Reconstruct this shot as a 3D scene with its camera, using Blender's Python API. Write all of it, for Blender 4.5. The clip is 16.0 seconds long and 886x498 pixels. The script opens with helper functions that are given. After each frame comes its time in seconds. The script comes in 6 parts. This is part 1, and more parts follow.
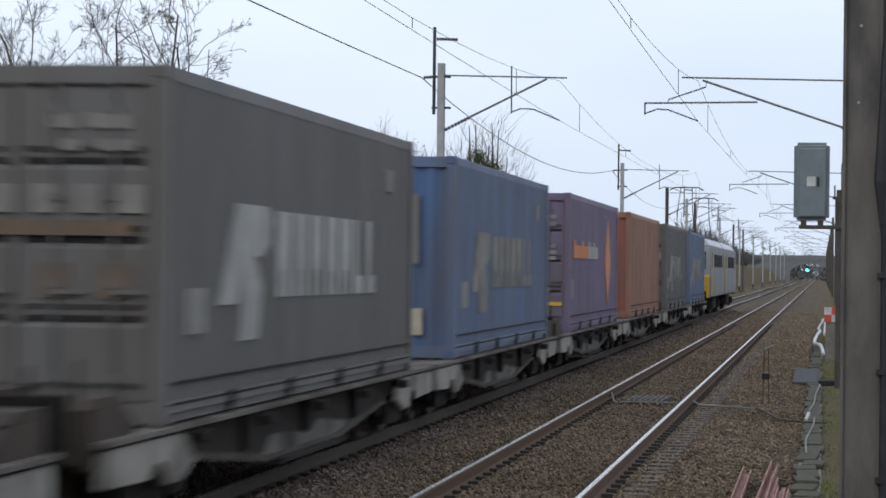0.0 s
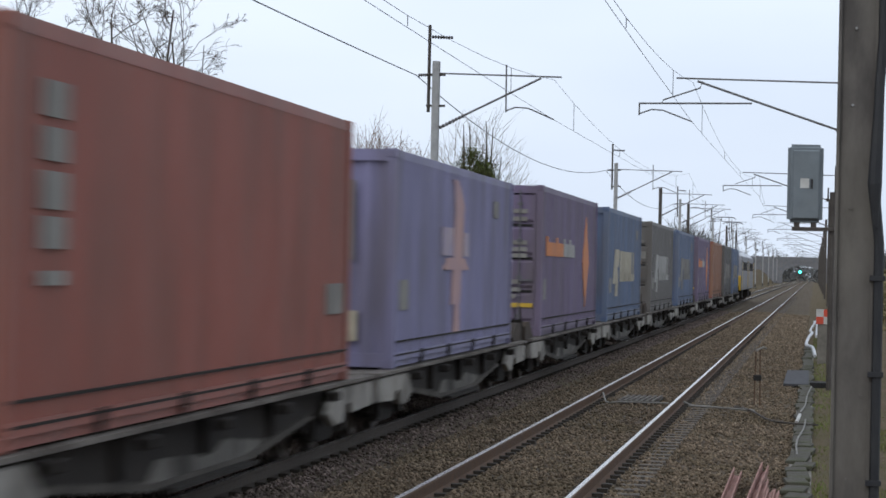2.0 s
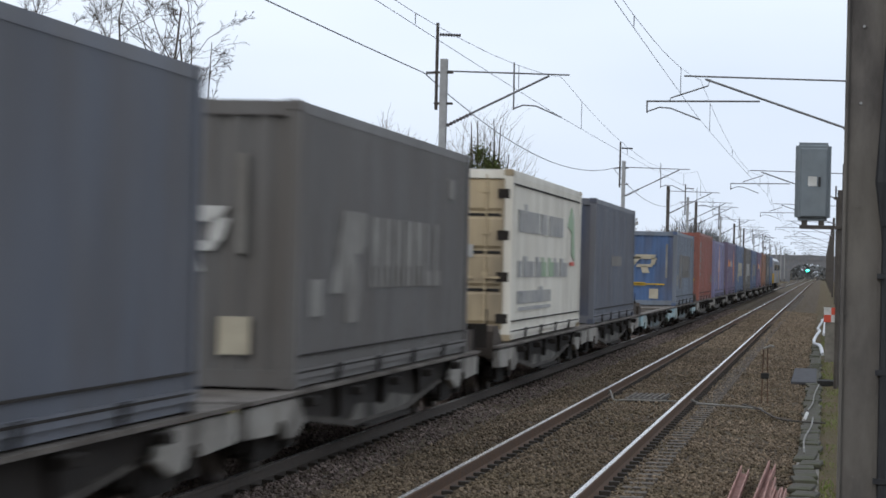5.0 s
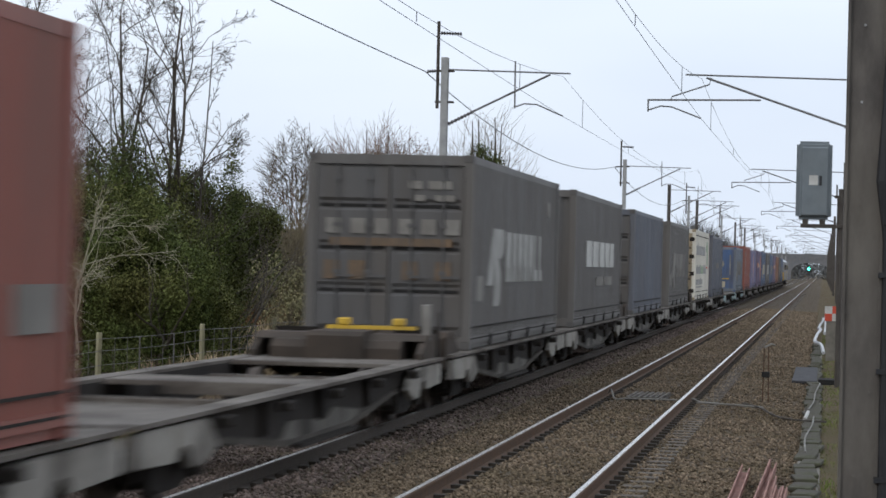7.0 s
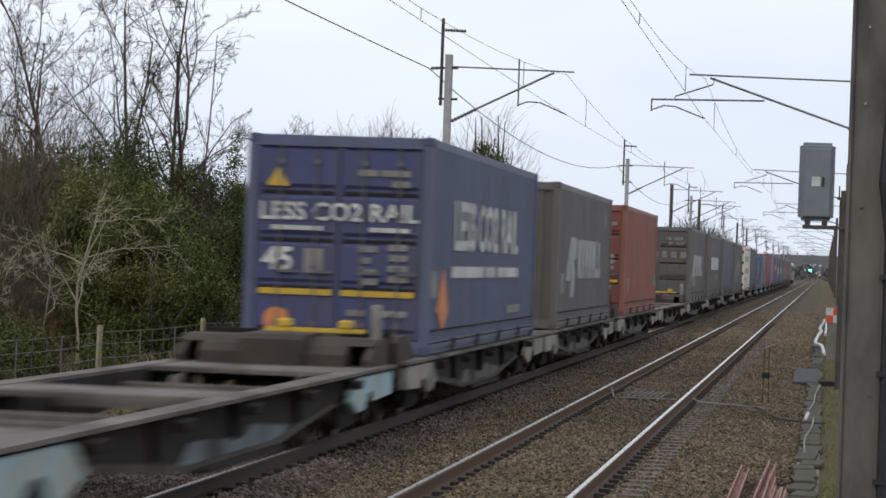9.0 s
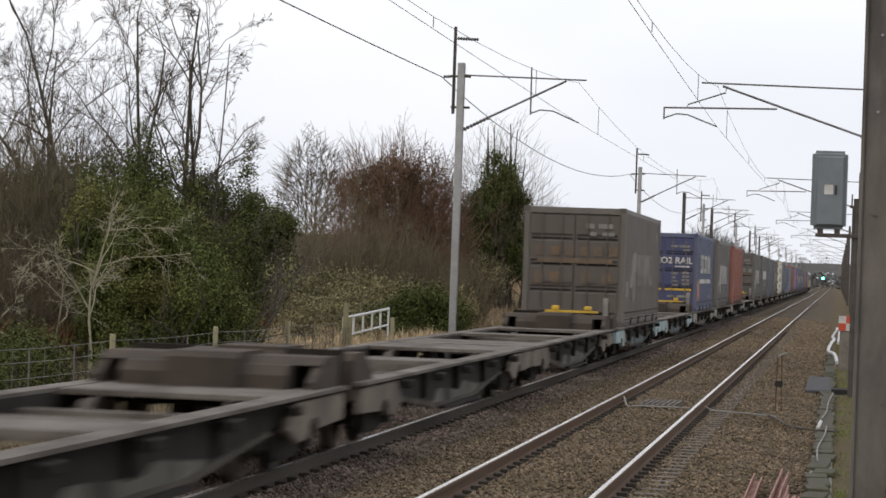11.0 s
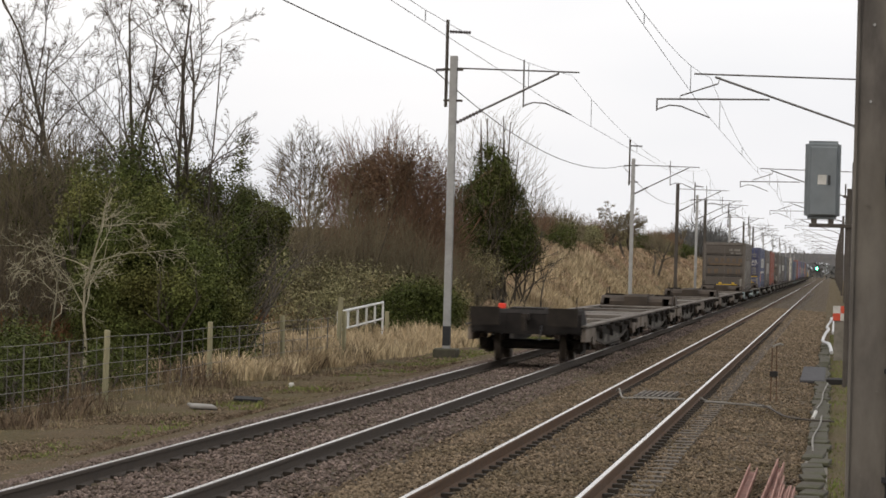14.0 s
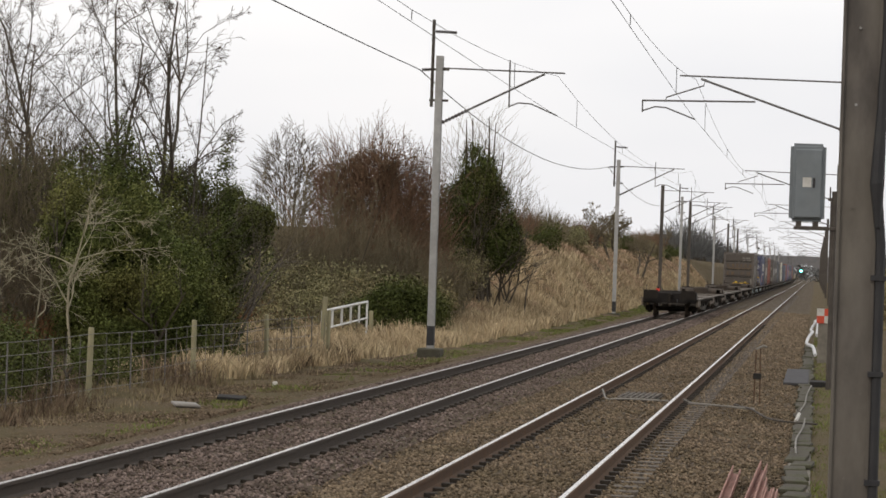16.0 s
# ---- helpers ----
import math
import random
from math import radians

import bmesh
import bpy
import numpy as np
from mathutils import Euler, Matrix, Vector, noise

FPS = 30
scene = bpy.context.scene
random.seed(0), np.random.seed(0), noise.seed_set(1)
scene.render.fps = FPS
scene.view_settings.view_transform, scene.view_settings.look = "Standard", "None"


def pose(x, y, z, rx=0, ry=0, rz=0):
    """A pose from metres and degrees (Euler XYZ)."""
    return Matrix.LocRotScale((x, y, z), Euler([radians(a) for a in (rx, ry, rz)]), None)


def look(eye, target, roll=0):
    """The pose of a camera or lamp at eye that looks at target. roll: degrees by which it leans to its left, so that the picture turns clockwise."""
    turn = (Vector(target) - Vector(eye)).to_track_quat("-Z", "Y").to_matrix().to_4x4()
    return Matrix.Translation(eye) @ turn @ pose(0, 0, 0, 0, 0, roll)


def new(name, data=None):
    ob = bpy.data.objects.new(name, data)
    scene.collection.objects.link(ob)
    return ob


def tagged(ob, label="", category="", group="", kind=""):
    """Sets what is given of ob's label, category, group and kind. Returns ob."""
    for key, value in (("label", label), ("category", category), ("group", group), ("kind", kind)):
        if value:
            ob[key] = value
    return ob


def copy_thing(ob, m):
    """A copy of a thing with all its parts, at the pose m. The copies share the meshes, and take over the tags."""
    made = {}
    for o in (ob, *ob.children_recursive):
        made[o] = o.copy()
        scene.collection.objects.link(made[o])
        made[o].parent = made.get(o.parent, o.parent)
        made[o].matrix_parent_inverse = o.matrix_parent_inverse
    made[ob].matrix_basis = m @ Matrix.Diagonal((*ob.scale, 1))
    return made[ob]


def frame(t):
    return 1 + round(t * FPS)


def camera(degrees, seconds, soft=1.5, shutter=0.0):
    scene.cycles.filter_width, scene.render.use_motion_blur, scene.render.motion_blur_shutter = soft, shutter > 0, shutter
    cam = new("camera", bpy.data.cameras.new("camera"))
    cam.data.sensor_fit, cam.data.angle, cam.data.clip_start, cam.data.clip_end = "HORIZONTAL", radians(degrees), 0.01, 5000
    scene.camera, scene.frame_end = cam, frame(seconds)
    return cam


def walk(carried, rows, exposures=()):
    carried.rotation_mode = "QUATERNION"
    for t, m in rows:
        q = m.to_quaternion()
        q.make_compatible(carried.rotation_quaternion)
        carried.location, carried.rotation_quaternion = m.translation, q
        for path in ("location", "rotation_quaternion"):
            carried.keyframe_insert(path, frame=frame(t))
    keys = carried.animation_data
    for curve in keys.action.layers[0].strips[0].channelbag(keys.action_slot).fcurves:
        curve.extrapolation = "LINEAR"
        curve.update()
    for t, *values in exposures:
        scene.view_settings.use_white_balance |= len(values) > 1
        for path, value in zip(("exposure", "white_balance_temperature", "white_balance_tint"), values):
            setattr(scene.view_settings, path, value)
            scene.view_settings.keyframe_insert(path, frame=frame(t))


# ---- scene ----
# Camera: hand-held beside the line, about 2.1 m above rail level.
cam = camera(17.66, 16.0, soft=1.6, shutter=0.5)
EYE_Z = 2.117
# seconds, yaw, pitch, roll
TURNS = [
    (0.0, 7.577, 0.401, -0.666), (0.5, 7.564, 0.167, -0.776), (1.0, 7.609, 0.337, -0.898), (1.5, 7.492, 0.363, -1.299),
    (2.0, 7.431, 0.363, -1.281), (2.5, 7.598, 0.372, -1.191), (3.0, 7.666, 0.421, -0.966), (3.5, 7.211, 0.532, -1.016),
    (4.0, 7.546, 0.277, -1.361), (6.5, 7.642, 0.382, -1.303), (7.0, 7.602, 0.284, -1.384), (7.5, 7.558, 0.305, -1.436),
    (8.0, 7.582, 0.280, -1.869), (8.5, 7.565, 0.297, -2.019), (9.0, 7.635, 0.223, -2.044), (9.5, 7.541, 0.019, -2.336),
    (10.0, 7.731, 0.370, -2.293), (12.5, 7.877, 0.356, -1.645), (13.0, 7.922, 0.288, -1.462), (13.5, 7.897, 0.231, -1.346),
    (14.0, 7.767, 0.250, -1.547), (14.5, 7.682, 0.242, -1.623), (15.0, 7.623, 0.297, -1.603), (15.5, 7.580, 0.311, -1.638),
    (16.0, 7.457, 0.257, -1.957)]
walk(cam, [(t, pose(0, 0, EYE_Z, 90 + p, r, y)) for t, y, p, r in TURNS],
     exposures=[(0.0, 0.33, 5980, 10), (3.0, 0.35, 6050, 10), (3.5, 0.27, 6050, 10), (4.0, 0.37, 6060, 10), (7.0, 0.37, 6150, 10), (10.0, 0.42, 6520, 12), (12.5, 0.52, 7120, 13), (16.0, 0.43, 7180, 13)])

# ---------------------------------------------------------------- light
world = bpy.data.worlds.new("overcast")
scene.world = world
world.use_nodes = True
wn, wl = world.node_tree.nodes, world.node_tree.links
wn.clear()
w_out, w_bg = wn.new("ShaderNodeOutputWorld"), wn.new("ShaderNodeBackground")
w_sky, w_mix = wn.new("ShaderNodeTexSky"), wn.new("ShaderNodeMixRGB")
w_sky.sky_type, w_sky.sun_disc = "NISHITA", False
w_sky.sun_elevation, w_sky.sun_rotation, w_sky.dust_density = radians(28), radians(200), 4.0
w_co, w_map, w_noise, w_ramp = (wn.new("ShaderNodeTexCoord"), wn.new("ShaderNodeMapping"),
                                wn.new("ShaderNodeTexNoise"), wn.new("ShaderNodeValToRGB"))
w_map.inputs["Scale"].default_value = (1.0, 1.0, 3.5)
w_noise.inputs["Scale"].default_value, w_noise.inputs["Detail"].default_value = 2.2, 4.0
w_ramp.color_ramp.elements[0].position, w_ramp.color_ramp.elements[1].position = 0.3, 0.72
w_ramp.color_ramp.elements[0].color = (6.9, 7.5, 8.4, 1)
w_ramp.color_ramp.elements[1].color = (9.3, 9.7, 10.2, 1)
w_mix.inputs[0].default_value = 0.93
wl.new(w_co.outputs["Generated"], w_map.inputs[0])
wl.new(w_map.outputs[0], w_noise.inputs["Vector"])
wl.new(w_noise.outputs["Fac"], w_ramp.inputs[0])
wl.new(w_sky.outputs[0], w_mix.inputs[1])
wl.new(w_ramp.outputs[0], w_mix.inputs[2])
# an overcast sky is brighter towards the zenith
w_sep, w_rise, w_mul = wn.new("ShaderNodeSeparateXYZ"), wn.new("ShaderNodeMapRange"), wn.new("ShaderNodeMixRGB")
w_rise.inputs["To Min"].default_value, w_rise.inputs["To Max"].default_value = 0.86, 1.22
w_mul.blend_type, w_mul.inputs[0].default_value = "MULTIPLY", 1.0
wl.new(w_co.outputs["Generated"], w_sep.inputs[0])
wl.new(w_sep.outputs["Z"], w_rise.inputs["Value"])
wl.new(w_mix.outputs[0], w_mul.inputs[1])
wl.new(w_rise.outputs[0], w_mul.inputs[2])
wl.new(w_mul.outputs[0], w_bg.inputs[0])
wl.new(w_bg.outputs[0], w_out.inputs[0])
w_bg.inputs[1].default_value = 0.1
sun = new("sun", bpy.data.lights.new("sun", "SUN"))
sun.data.energy, sun.data.angle, sun.data.color = 0.5, radians(25), (1.0, 0.96, 0.9)
sun.matrix_world = look((0, 0, 50), (22, 40, 22))


# ---------------------------------------------------------------- materials
def surf(name, a, b=None, scale=6.0, rough=0.8, metal=0.0, bump=0.3, fine=None, dirt=None, amount=0.4,
         stretch=(1, 1, 1), per=0.0, dirt_scale=1.2, depth=0.02, sheen=0.5):
    """Two-scale procedural surface: a to b by a fine noise, dirt by a coarse one, relief by bump.
    per: spread of brightness from piece to piece."""
    m = bpy.data.materials.new(name)
    m.use_nodes = True
    n, l = m.node_tree.nodes, m.node_tree.links
    p = n["Principled BSDF"]
    b = b or tuple(c * 0.7 for c in a)
    co, mp = n.new("ShaderNodeTexCoord"), n.new("ShaderNodeMapping")
    mp.inputs["Scale"].default_value = stretch
    l.new(co.outputs["Object"], mp.inputs[0])
    n1 = n.new("ShaderNodeTexNoise")
    n1.inputs["Scale"].default_value, n1.inputs["Detail"].default_value = scale, 6.0
    n1.inputs["Roughness"].default_value = 0.65
    l.new(mp.outputs[0], n1.inputs["Vector"])
    r1 = n.new("ShaderNodeValToRGB")
    r1.color_ramp.elements[0].position, r1.color_ramp.elements[1].position = 0.32, 0.68
    r1.color_ramp.elements[0].color, r1.color_ramp.elements[1].color = (*a, 1), (*b, 1)
    l.new(n1.outputs["Fac"], r1.inputs[0])
    colour = r1.outputs[0]
    if dirt:
        n2 = n.new("ShaderNodeTexNoise")
        n2.inputs["Scale"].default_value, n2.inputs["Detail"].default_value = dirt_scale, 5.0
        l.new(mp.outputs[0], n2.inputs["Vector"])
        r2 = n.new("ShaderNodeValToRGB")
        r2.color_ramp.elements[0].position, r2.color_ramp.elements[1].position = 0.42, 0.7
        r2.color_ramp.elements[1].color = (amount, amount, amount, 1)
        l.new(n2.outputs["Fac"], r2.inputs[0])
        mx = n.new("ShaderNodeMixRGB")
        l.new(r2.outputs[0], mx.inputs[0])
        l.new(colour, mx.inputs[1])
        mx.inputs[2].default_value = (*dirt, 1)
        colour = mx.outputs[0]
    if per:
        info = n.new("ShaderNodeNewGeometry")
        rg = n.new("ShaderNodeMapRange")
        rg.inputs["To Min"].default_value, rg.inputs["To Max"].default_value = 1 - per, 1 + per
        l.new(info.outputs["Random Per Island"], rg.inputs["Value"])
        vm = n.new("ShaderNodeMixRGB")
        vm.blend_type, vm.inputs[0].default_value = "MULTIPLY", 1.0
        l.new(colour, vm.inputs[1])
        l.new(rg.outputs[0], vm.inputs[2])
        colour = vm.outputs[0]
    l.new(colour, p.inputs["Base Color"])
    p.inputs["Metallic"].default_value = metal
    p.inputs["Specular IOR Level"].default_value = sheen if rough < 0.5 else min(sheen, 0.3) if rough < 0.75 else min(sheen, 0.12)
    rr = n.new("ShaderNodeMapRange")
    rr.inputs["To Min"].default_value, rr.inputs["To Max"].default_value = max(rough - 0.12, 0.05), min(rough + 0.12, 1)
    l.new(n1.outputs["Fac"], rr.inputs["Value"])
    l.new(rr.outputs[0], p.inputs["Roughness"])
    if bump:
        n3 = n.new("ShaderNodeTexNoise")
        n3.inputs["Scale"].default_value, n3.inputs["Detail"].default_value = fine or scale * 5, 4.0
        l.new(mp.outputs[0], n3.inputs["Vector"])
        bm_ = n.new("ShaderNodeBump")
        bm_.inputs["Strength"].default_value, bm_.inputs["Distance"].default_value = bump, depth
        l.new(n3.outputs["Fac"], bm_.inputs["Height"])
        l.new(bm_.outputs[0], p.inputs["Normal"])
    return m


def glow(name, colour, strength):
    m = bpy.data.materials.new(name)
    m.use_nodes = True
    p = m.node_tree.nodes["Principled BSDF"]
    p.inputs["Base Color"].default_value = (*colour, 1)
    p.inputs["Emission Color"].default_value = (*colour, 1)
    p.inputs["Emission Strength"].default_value = strength
    return m


def paint(name, c, dirt=(0.09, 0.075, 0.06), amount=0.55, rough=0.55):
    """Weathered container paint, with streaks that run down."""
    return surf(name, c, tuple(k * 0.8 for k in c), 3.0, rough, 0, 0.15, 30, dirt, amount, (1, 0.7, 0.18), 0, 1.6, 0.006)


EARTH = (0.10, 0.075, 0.05)
M_GRASS = surf("verge", (0.062, 0.047, 0.027), (0.135, 0.095, 0.056), 11, 0.95, 0, 1.0, 30, (0.07, 0.062, 0.024), 0.8, dirt_scale=0.5, depth=0.06)
M_BALLAST = surf("ballast", (0.125, 0.094, 0.066), (0.03, 0.023, 0.016), 15, 0.95, 0, 1.0, 24, (0.095, 0.08, 0.04), 0.45, dirt_scale=0.5, depth=0.05)
M_STONE = surf("ballast_stone", (0.20, 0.15, 0.102), (0.11, 0.082, 0.055), 30, 0.92, 0, 0.4, 80, (0.092, 0.072, 0.042), 0.7, per=0.5, dirt_scale=0.45)
M_STONE_PINK = surf("granite_stone", (0.195, 0.148, 0.128), (0.105, 0.08, 0.067), 30, 0.9, 0, 0.4, 80, (0.075, 0.058, 0.044), 0.7, per=0.5, dirt_scale=0.6)
M_RUST = surf("rail_side", (0.075, 0.052, 0.038), (0.12, 0.07, 0.042), 9, 0.85, 0.1, 0.3, 60)
M_DARKRAIL = surf("rail_side_grimy", (0.05, 0.042, 0.036), (0.075, 0.06, 0.048), 9, 0.8, 0.1, 0.3, 60)
M_SHINE = surf("rail_head", (0.62, 0.60, 0.58), (0.48, 0.46, 0.44), 40, 0.28, 1.0, 0.02, 200)
M_SLEEPER = surf("sleeper", (0.15, 0.13, 0.11), (0.10, 0.085, 0.07), 12, 0.95, 0, 0.4, 60, (0.06, 0.05, 0.04), 0.6, dirt_scale=3)
M_CLIP = surf("clip", (0.03, 0.026, 0.022), (0.05, 0.04, 0.03), 20, 0.8)
M_GALV = surf("galvanised_steel", (0.36, 0.36, 0.35), (0.27, 0.27, 0.265), 5, 0.6, 0.3, 0.1, 40, (0.2, 0.19, 0.17), 0.4)
M_DARKSTEEL = surf("dark_mast", (0.085, 0.075, 0.065), (0.06, 0.052, 0.045), 5, 0.75, 0.1, 0.2, 40)
M_WIRE = surf("wire", (0.10, 0.10, 0.10), (0.07, 0.07, 0.07), 4, 0.6, 0.4, 0)
M_ARM = surf("arm_tube", (0.16, 0.155, 0.15), (0.12, 0.115, 0.11), 4, 0.6, 0.3, 0.05)
M_INSUL = surf("insulator", (0.05, 0.045, 0.045), (0.07, 0.06, 0.06), 8, 0.3, 0, 0.02)
M_CONCRETE = surf("concrete", (0.22, 0.20, 0.17), (0.15, 0.135, 0.115), 7, 0.95, 0, 0.5, 50, (0.07, 0.07, 0.045), 0.6)
M_BLACK = surf("black_rubber", (0.018, 0.018, 0.02), (0.03, 0.03, 0.03), 10, 0.6, 0, 0.1)
# underframe grime; also colours the strips for shadow lines on the containers
M_UNDER = surf("wagon_grime_and_shade", (0.019, 0.016, 0.0135), (0.034, 0.028, 0.023), 4, 0.85, 0, 0.3, 30, (0.008, 0.007, 0.006), 0.6)
M_DECK = surf("deck_steel", (0.165, 0.145, 0.125), (0.098, 0.085, 0.072), 3, 0.8, 0, 0.3, 30, (0.045, 0.035, 0.028), 0.8)
M_SOLE = surf("sole_bar_grey", (0.33, 0.31, 0.275), (0.22, 0.2, 0.17), 2.5, 0.75, 0, 0.2, 30, (0.06, 0.05, 0.042), 0.85, dirt_scale=1.3)
M_SOLE_BLUE = surf("sole_bar_blue", (0.24, 0.42, 0.50), (0.33, 0.36, 0.33), 2.0, 0.75, 0, 0.2, 30, (0.28, 0.24, 0.16), 0.8, dirt_scale=0.9)
M_BOX = surf("end_box_brown", (0.05, 0.04, 0.032), (0.07, 0.054, 0.042), 3, 0.85, 0, 0.3, 30, (0.03, 0.026, 0.022), 0.6)
M_WHEEL = surf("wheel_steel", (0.06, 0.05, 0.042), (0.09, 0.07, 0.055), 8, 0.7, 0.3, 0.1)
M_WHITE = surf("white_mark", (0.55, 0.54, 0.50), (0.40, 0.39, 0.36), 4, 0.7, 0, 0.1, 30, (0.2, 0.185, 0.16), 0.6)
M_OFFWHITE = surf("dulled_white_mark", (0.37, 0.36, 0.33), (0.27, 0.26, 0.24), 3, 0.7, 0, 0.1, 30, (0.16, 0.15, 0.13), 0.6)
M_CREAM = surf("cream_mark", (0.42, 0.37, 0.27), (0.31, 0.28, 0.21), 3, 0.7, 0, 0.1, 30, (0.2, 0.17, 0.12), 0.6)
M_FADED = surf("faded_mark", (0.25, 0.237, 0.21), (0.16, 0.15, 0.135), 2, 0.75, 0, 0.1, 30, (0.12, 0.105, 0.09), 0.6)
M_ORANGE = surf("orange_mark", (0.55, 0.20, 0.06), (0.45, 0.17, 0.07), 3, 0.7, 0, 0.1, 30, (0.3, 0.16, 0.1), 0.4)
M_YELLOW = surf("yellow_paint", (0.52, 0.33, 0.03), (0.40, 0.26, 0.035), 5, 0.6, 0, 0.1, 30, (0.2, 0.14, 0.05), 0.4)
M_RED = surf("red_paint", (0.5, 0.07, 0.035), (0.42, 0.06, 0.03), 5, 0.6)
M_REDGLASS = glow("red_lens", (0.55, 0.03, 0.012), 0.12)
M_LID = surf("trough_lid", (0.085, 0.076, 0.062), (0.055, 0.05, 0.04), 7, 0.95, 0, 0.5, 50, (0.06, 0.065, 0.03), 0.6)
M_TAIL = surf("tail_grime", (0.016, 0.015, 0.014), (0.028, 0.024, 0.022), 4, 0.8, 0, 0.3, 30)
# distance haze is mixed into this grey wood colour
M_FARWOOD = surf("hazed_far_wood", (0.135, 0.135, 0.13), (0.095, 0.097, 0.095), 0.2, 0.95, 0, 0, per=0.3, sheen=0.1)
# own colour of small dark things; on the doors it stands for recess shade
M_NEARBLACK = surf("near_black", (0.018, 0.017, 0.016), (0.03, 0.028, 0.026), 6, 0.85)
P_GREY = paint("grey_paint", (0.12, 0.112, 0.104))
P_DGREY = paint("dark_grey_paint", (0.092, 0.088, 0.085))
P_WARMGREY = paint("warm_grey_paint", (0.128, 0.112, 0.097))
P_BROWNGREY = paint("brown_grey_paint", (0.09, 0.077, 0.066))
P_BLUE = paint("blue_paint", (0.10, 0.135, 0.215))
P_BLUEEND = paint("bright_blue_paint", (0.072, 0.122, 0.235), amount=0.6)
# slate end colour: dirt plus the shade of the narrow gap, both painted in
P_STEELSHADED = paint("dirty_shaded_slate_paint", (0.055, 0.068, 0.105))
P_STEEL = paint("steel_blue_paint", (0.112, 0.12, 0.142))
P_STEELBLUE = paint("faded_blue_paint", (0.155, 0.18, 0.215))
P_NAVYSIDE = paint("faded_navy_paint", (0.085, 0.10, 0.165), amount=0.4)
M_FADED3 = surf("worn_mark", (0.19, 0.18, 0.16), (0.15, 0.14, 0.125), 2, 0.75, 0, 0.1, 30, (0.12, 0.105, 0.09), 0.6)
M_FLANGE = surf("scuffed_flange", (0.075, 0.065, 0.054), (0.035, 0.03, 0.025), 1.6, 0.8, 0, 0.2, 30, (0.085, 0.075, 0.063), 0.5, dirt_scale=0.7)
M_SOLE_DULL = surf("sole_bar_brown", (0.20, 0.168, 0.138), (0.13, 0.108, 0.088), 2.5, 0.8, 0, 0.2, 30, (0.07, 0.058, 0.048), 0.75, dirt_scale=1.0)
M_WEB = surf("grimy_web_plate", (0.21, 0.195, 0.17), (0.05, 0.043, 0.036), 0.9, 0.8, 0, 0.2, 30, (0.02, 0.017, 0.014), 0.9, dirt_scale=0.7)
M_WEB_BLUE = surf("grimy_blue_web_plate", (0.22, 0.28, 0.30), (0.05, 0.043, 0.036), 0.9, 0.8, 0, 0.2, 30, (0.03, 0.024, 0.018), 0.9, dirt_scale=0.7)
P_NAVY = paint("navy_paint", (0.052, 0.06, 0.135), amount=0.35)
P_PURPLE = paint("purple_paint", (0.145, 0.11, 0.178))
P_LILAC = paint("lilac_paint", (0.2, 0.188, 0.305))
P_RED = paint("red_oxide_paint", (0.258, 0.083, 0.059), amount=0.4)
P_REDEND = paint("deep_red_paint", (0.19, 0.045, 0.031), amount=0.4)
P_RUSTY = paint("rusty_brown_paint", (0.26, 0.125, 0.075), amount=0.5)
P_WHITE = paint("cream_white_paint", (0.66, 0.62, 0.53), (0.35, 0.3, 0.22), 0.4)
P_TAN = paint("tan_doors", (0.42, 0.33, 0.2), amount=0.6)


# ---------------------------------------------------------------- mesh helpers
def mesh_of(bm, name, *mats):
    me = bpy.data.meshes.new(name)
    bm.to_mesh(me)
    bm.free()
    for m in mats:
        me.materials.append(m)
    return me


def part(name, bm, material, parent=None, label="", at=None):
    """Links a bmesh (or a mesh) as one mesh object under parent."""
    me = bm if isinstance(bm, bpy.types.Mesh) else mesh_of(bm, name, material)
    ob = new(name, me)
    ob.parent = parent
    if at is not None:
        ob.matrix_basis = at
    return tagged(ob, label) if label else ob


def box(bm, x0, x1, y0, y1, z0, z1, mat=0):
    v = [bm.verts.new((x, y, z)) for x in (x0, x1) for y in (y0, y1) for z in (z0, z1)]
    for q in ((0, 1, 3, 2), (4, 6, 7, 5), (0, 4, 5, 1), (2, 3, 7, 6), (0, 2, 6, 4), (1, 5, 7, 3)):
        bm.faces.new([v[i] for i in q]).material_index = mat
    return bm


def boxes(*dims):
    bm = bmesh.new()
    for d in dims:
        box(bm, *d)
    return bm


def bevelled(bm, width=0.01, segments=1):
    bmesh.ops.bevel(bm, geom=bm.edges[:], offset=width, segments=segments, affect="EDGES", clamp_overlap=True)
    return bm


def tube(bm, points, radii, sides=6, caps=True):
    """A tube along points; radii one number or one a point."""
    pts = [Vector(p) for p in points]
    if not hasattr(radii, "__len__"):
        radii = [radii] * len(pts)
    rings = []
    for i, p in enumerate(pts):
        d = (pts[min(i + 1, len(pts) - 1)] - pts[max(i - 1, 0)]).normalized()
        u = d.cross(Vector((0, 0, 1)) if abs(d.z) < 0.9 else Vector((1, 0, 0))).normalized()
        w = d.cross(u)
        rings.append([bm.verts.new(p + (u * math.cos(a) + w * math.sin(a)) * radii[i])
                      for a in (2 * math.pi * k / sides for k in range(sides))])
    for r, s in zip(rings, rings[1:]):
        for k in range(sides):
            bm.faces.new((r[k], r[(k + 1) % sides], s[(k + 1) % sides], s[k]))
    if caps:
        bm.faces.new(rings[0][::-1])
        bm.faces.new(rings[-1])
    return bm


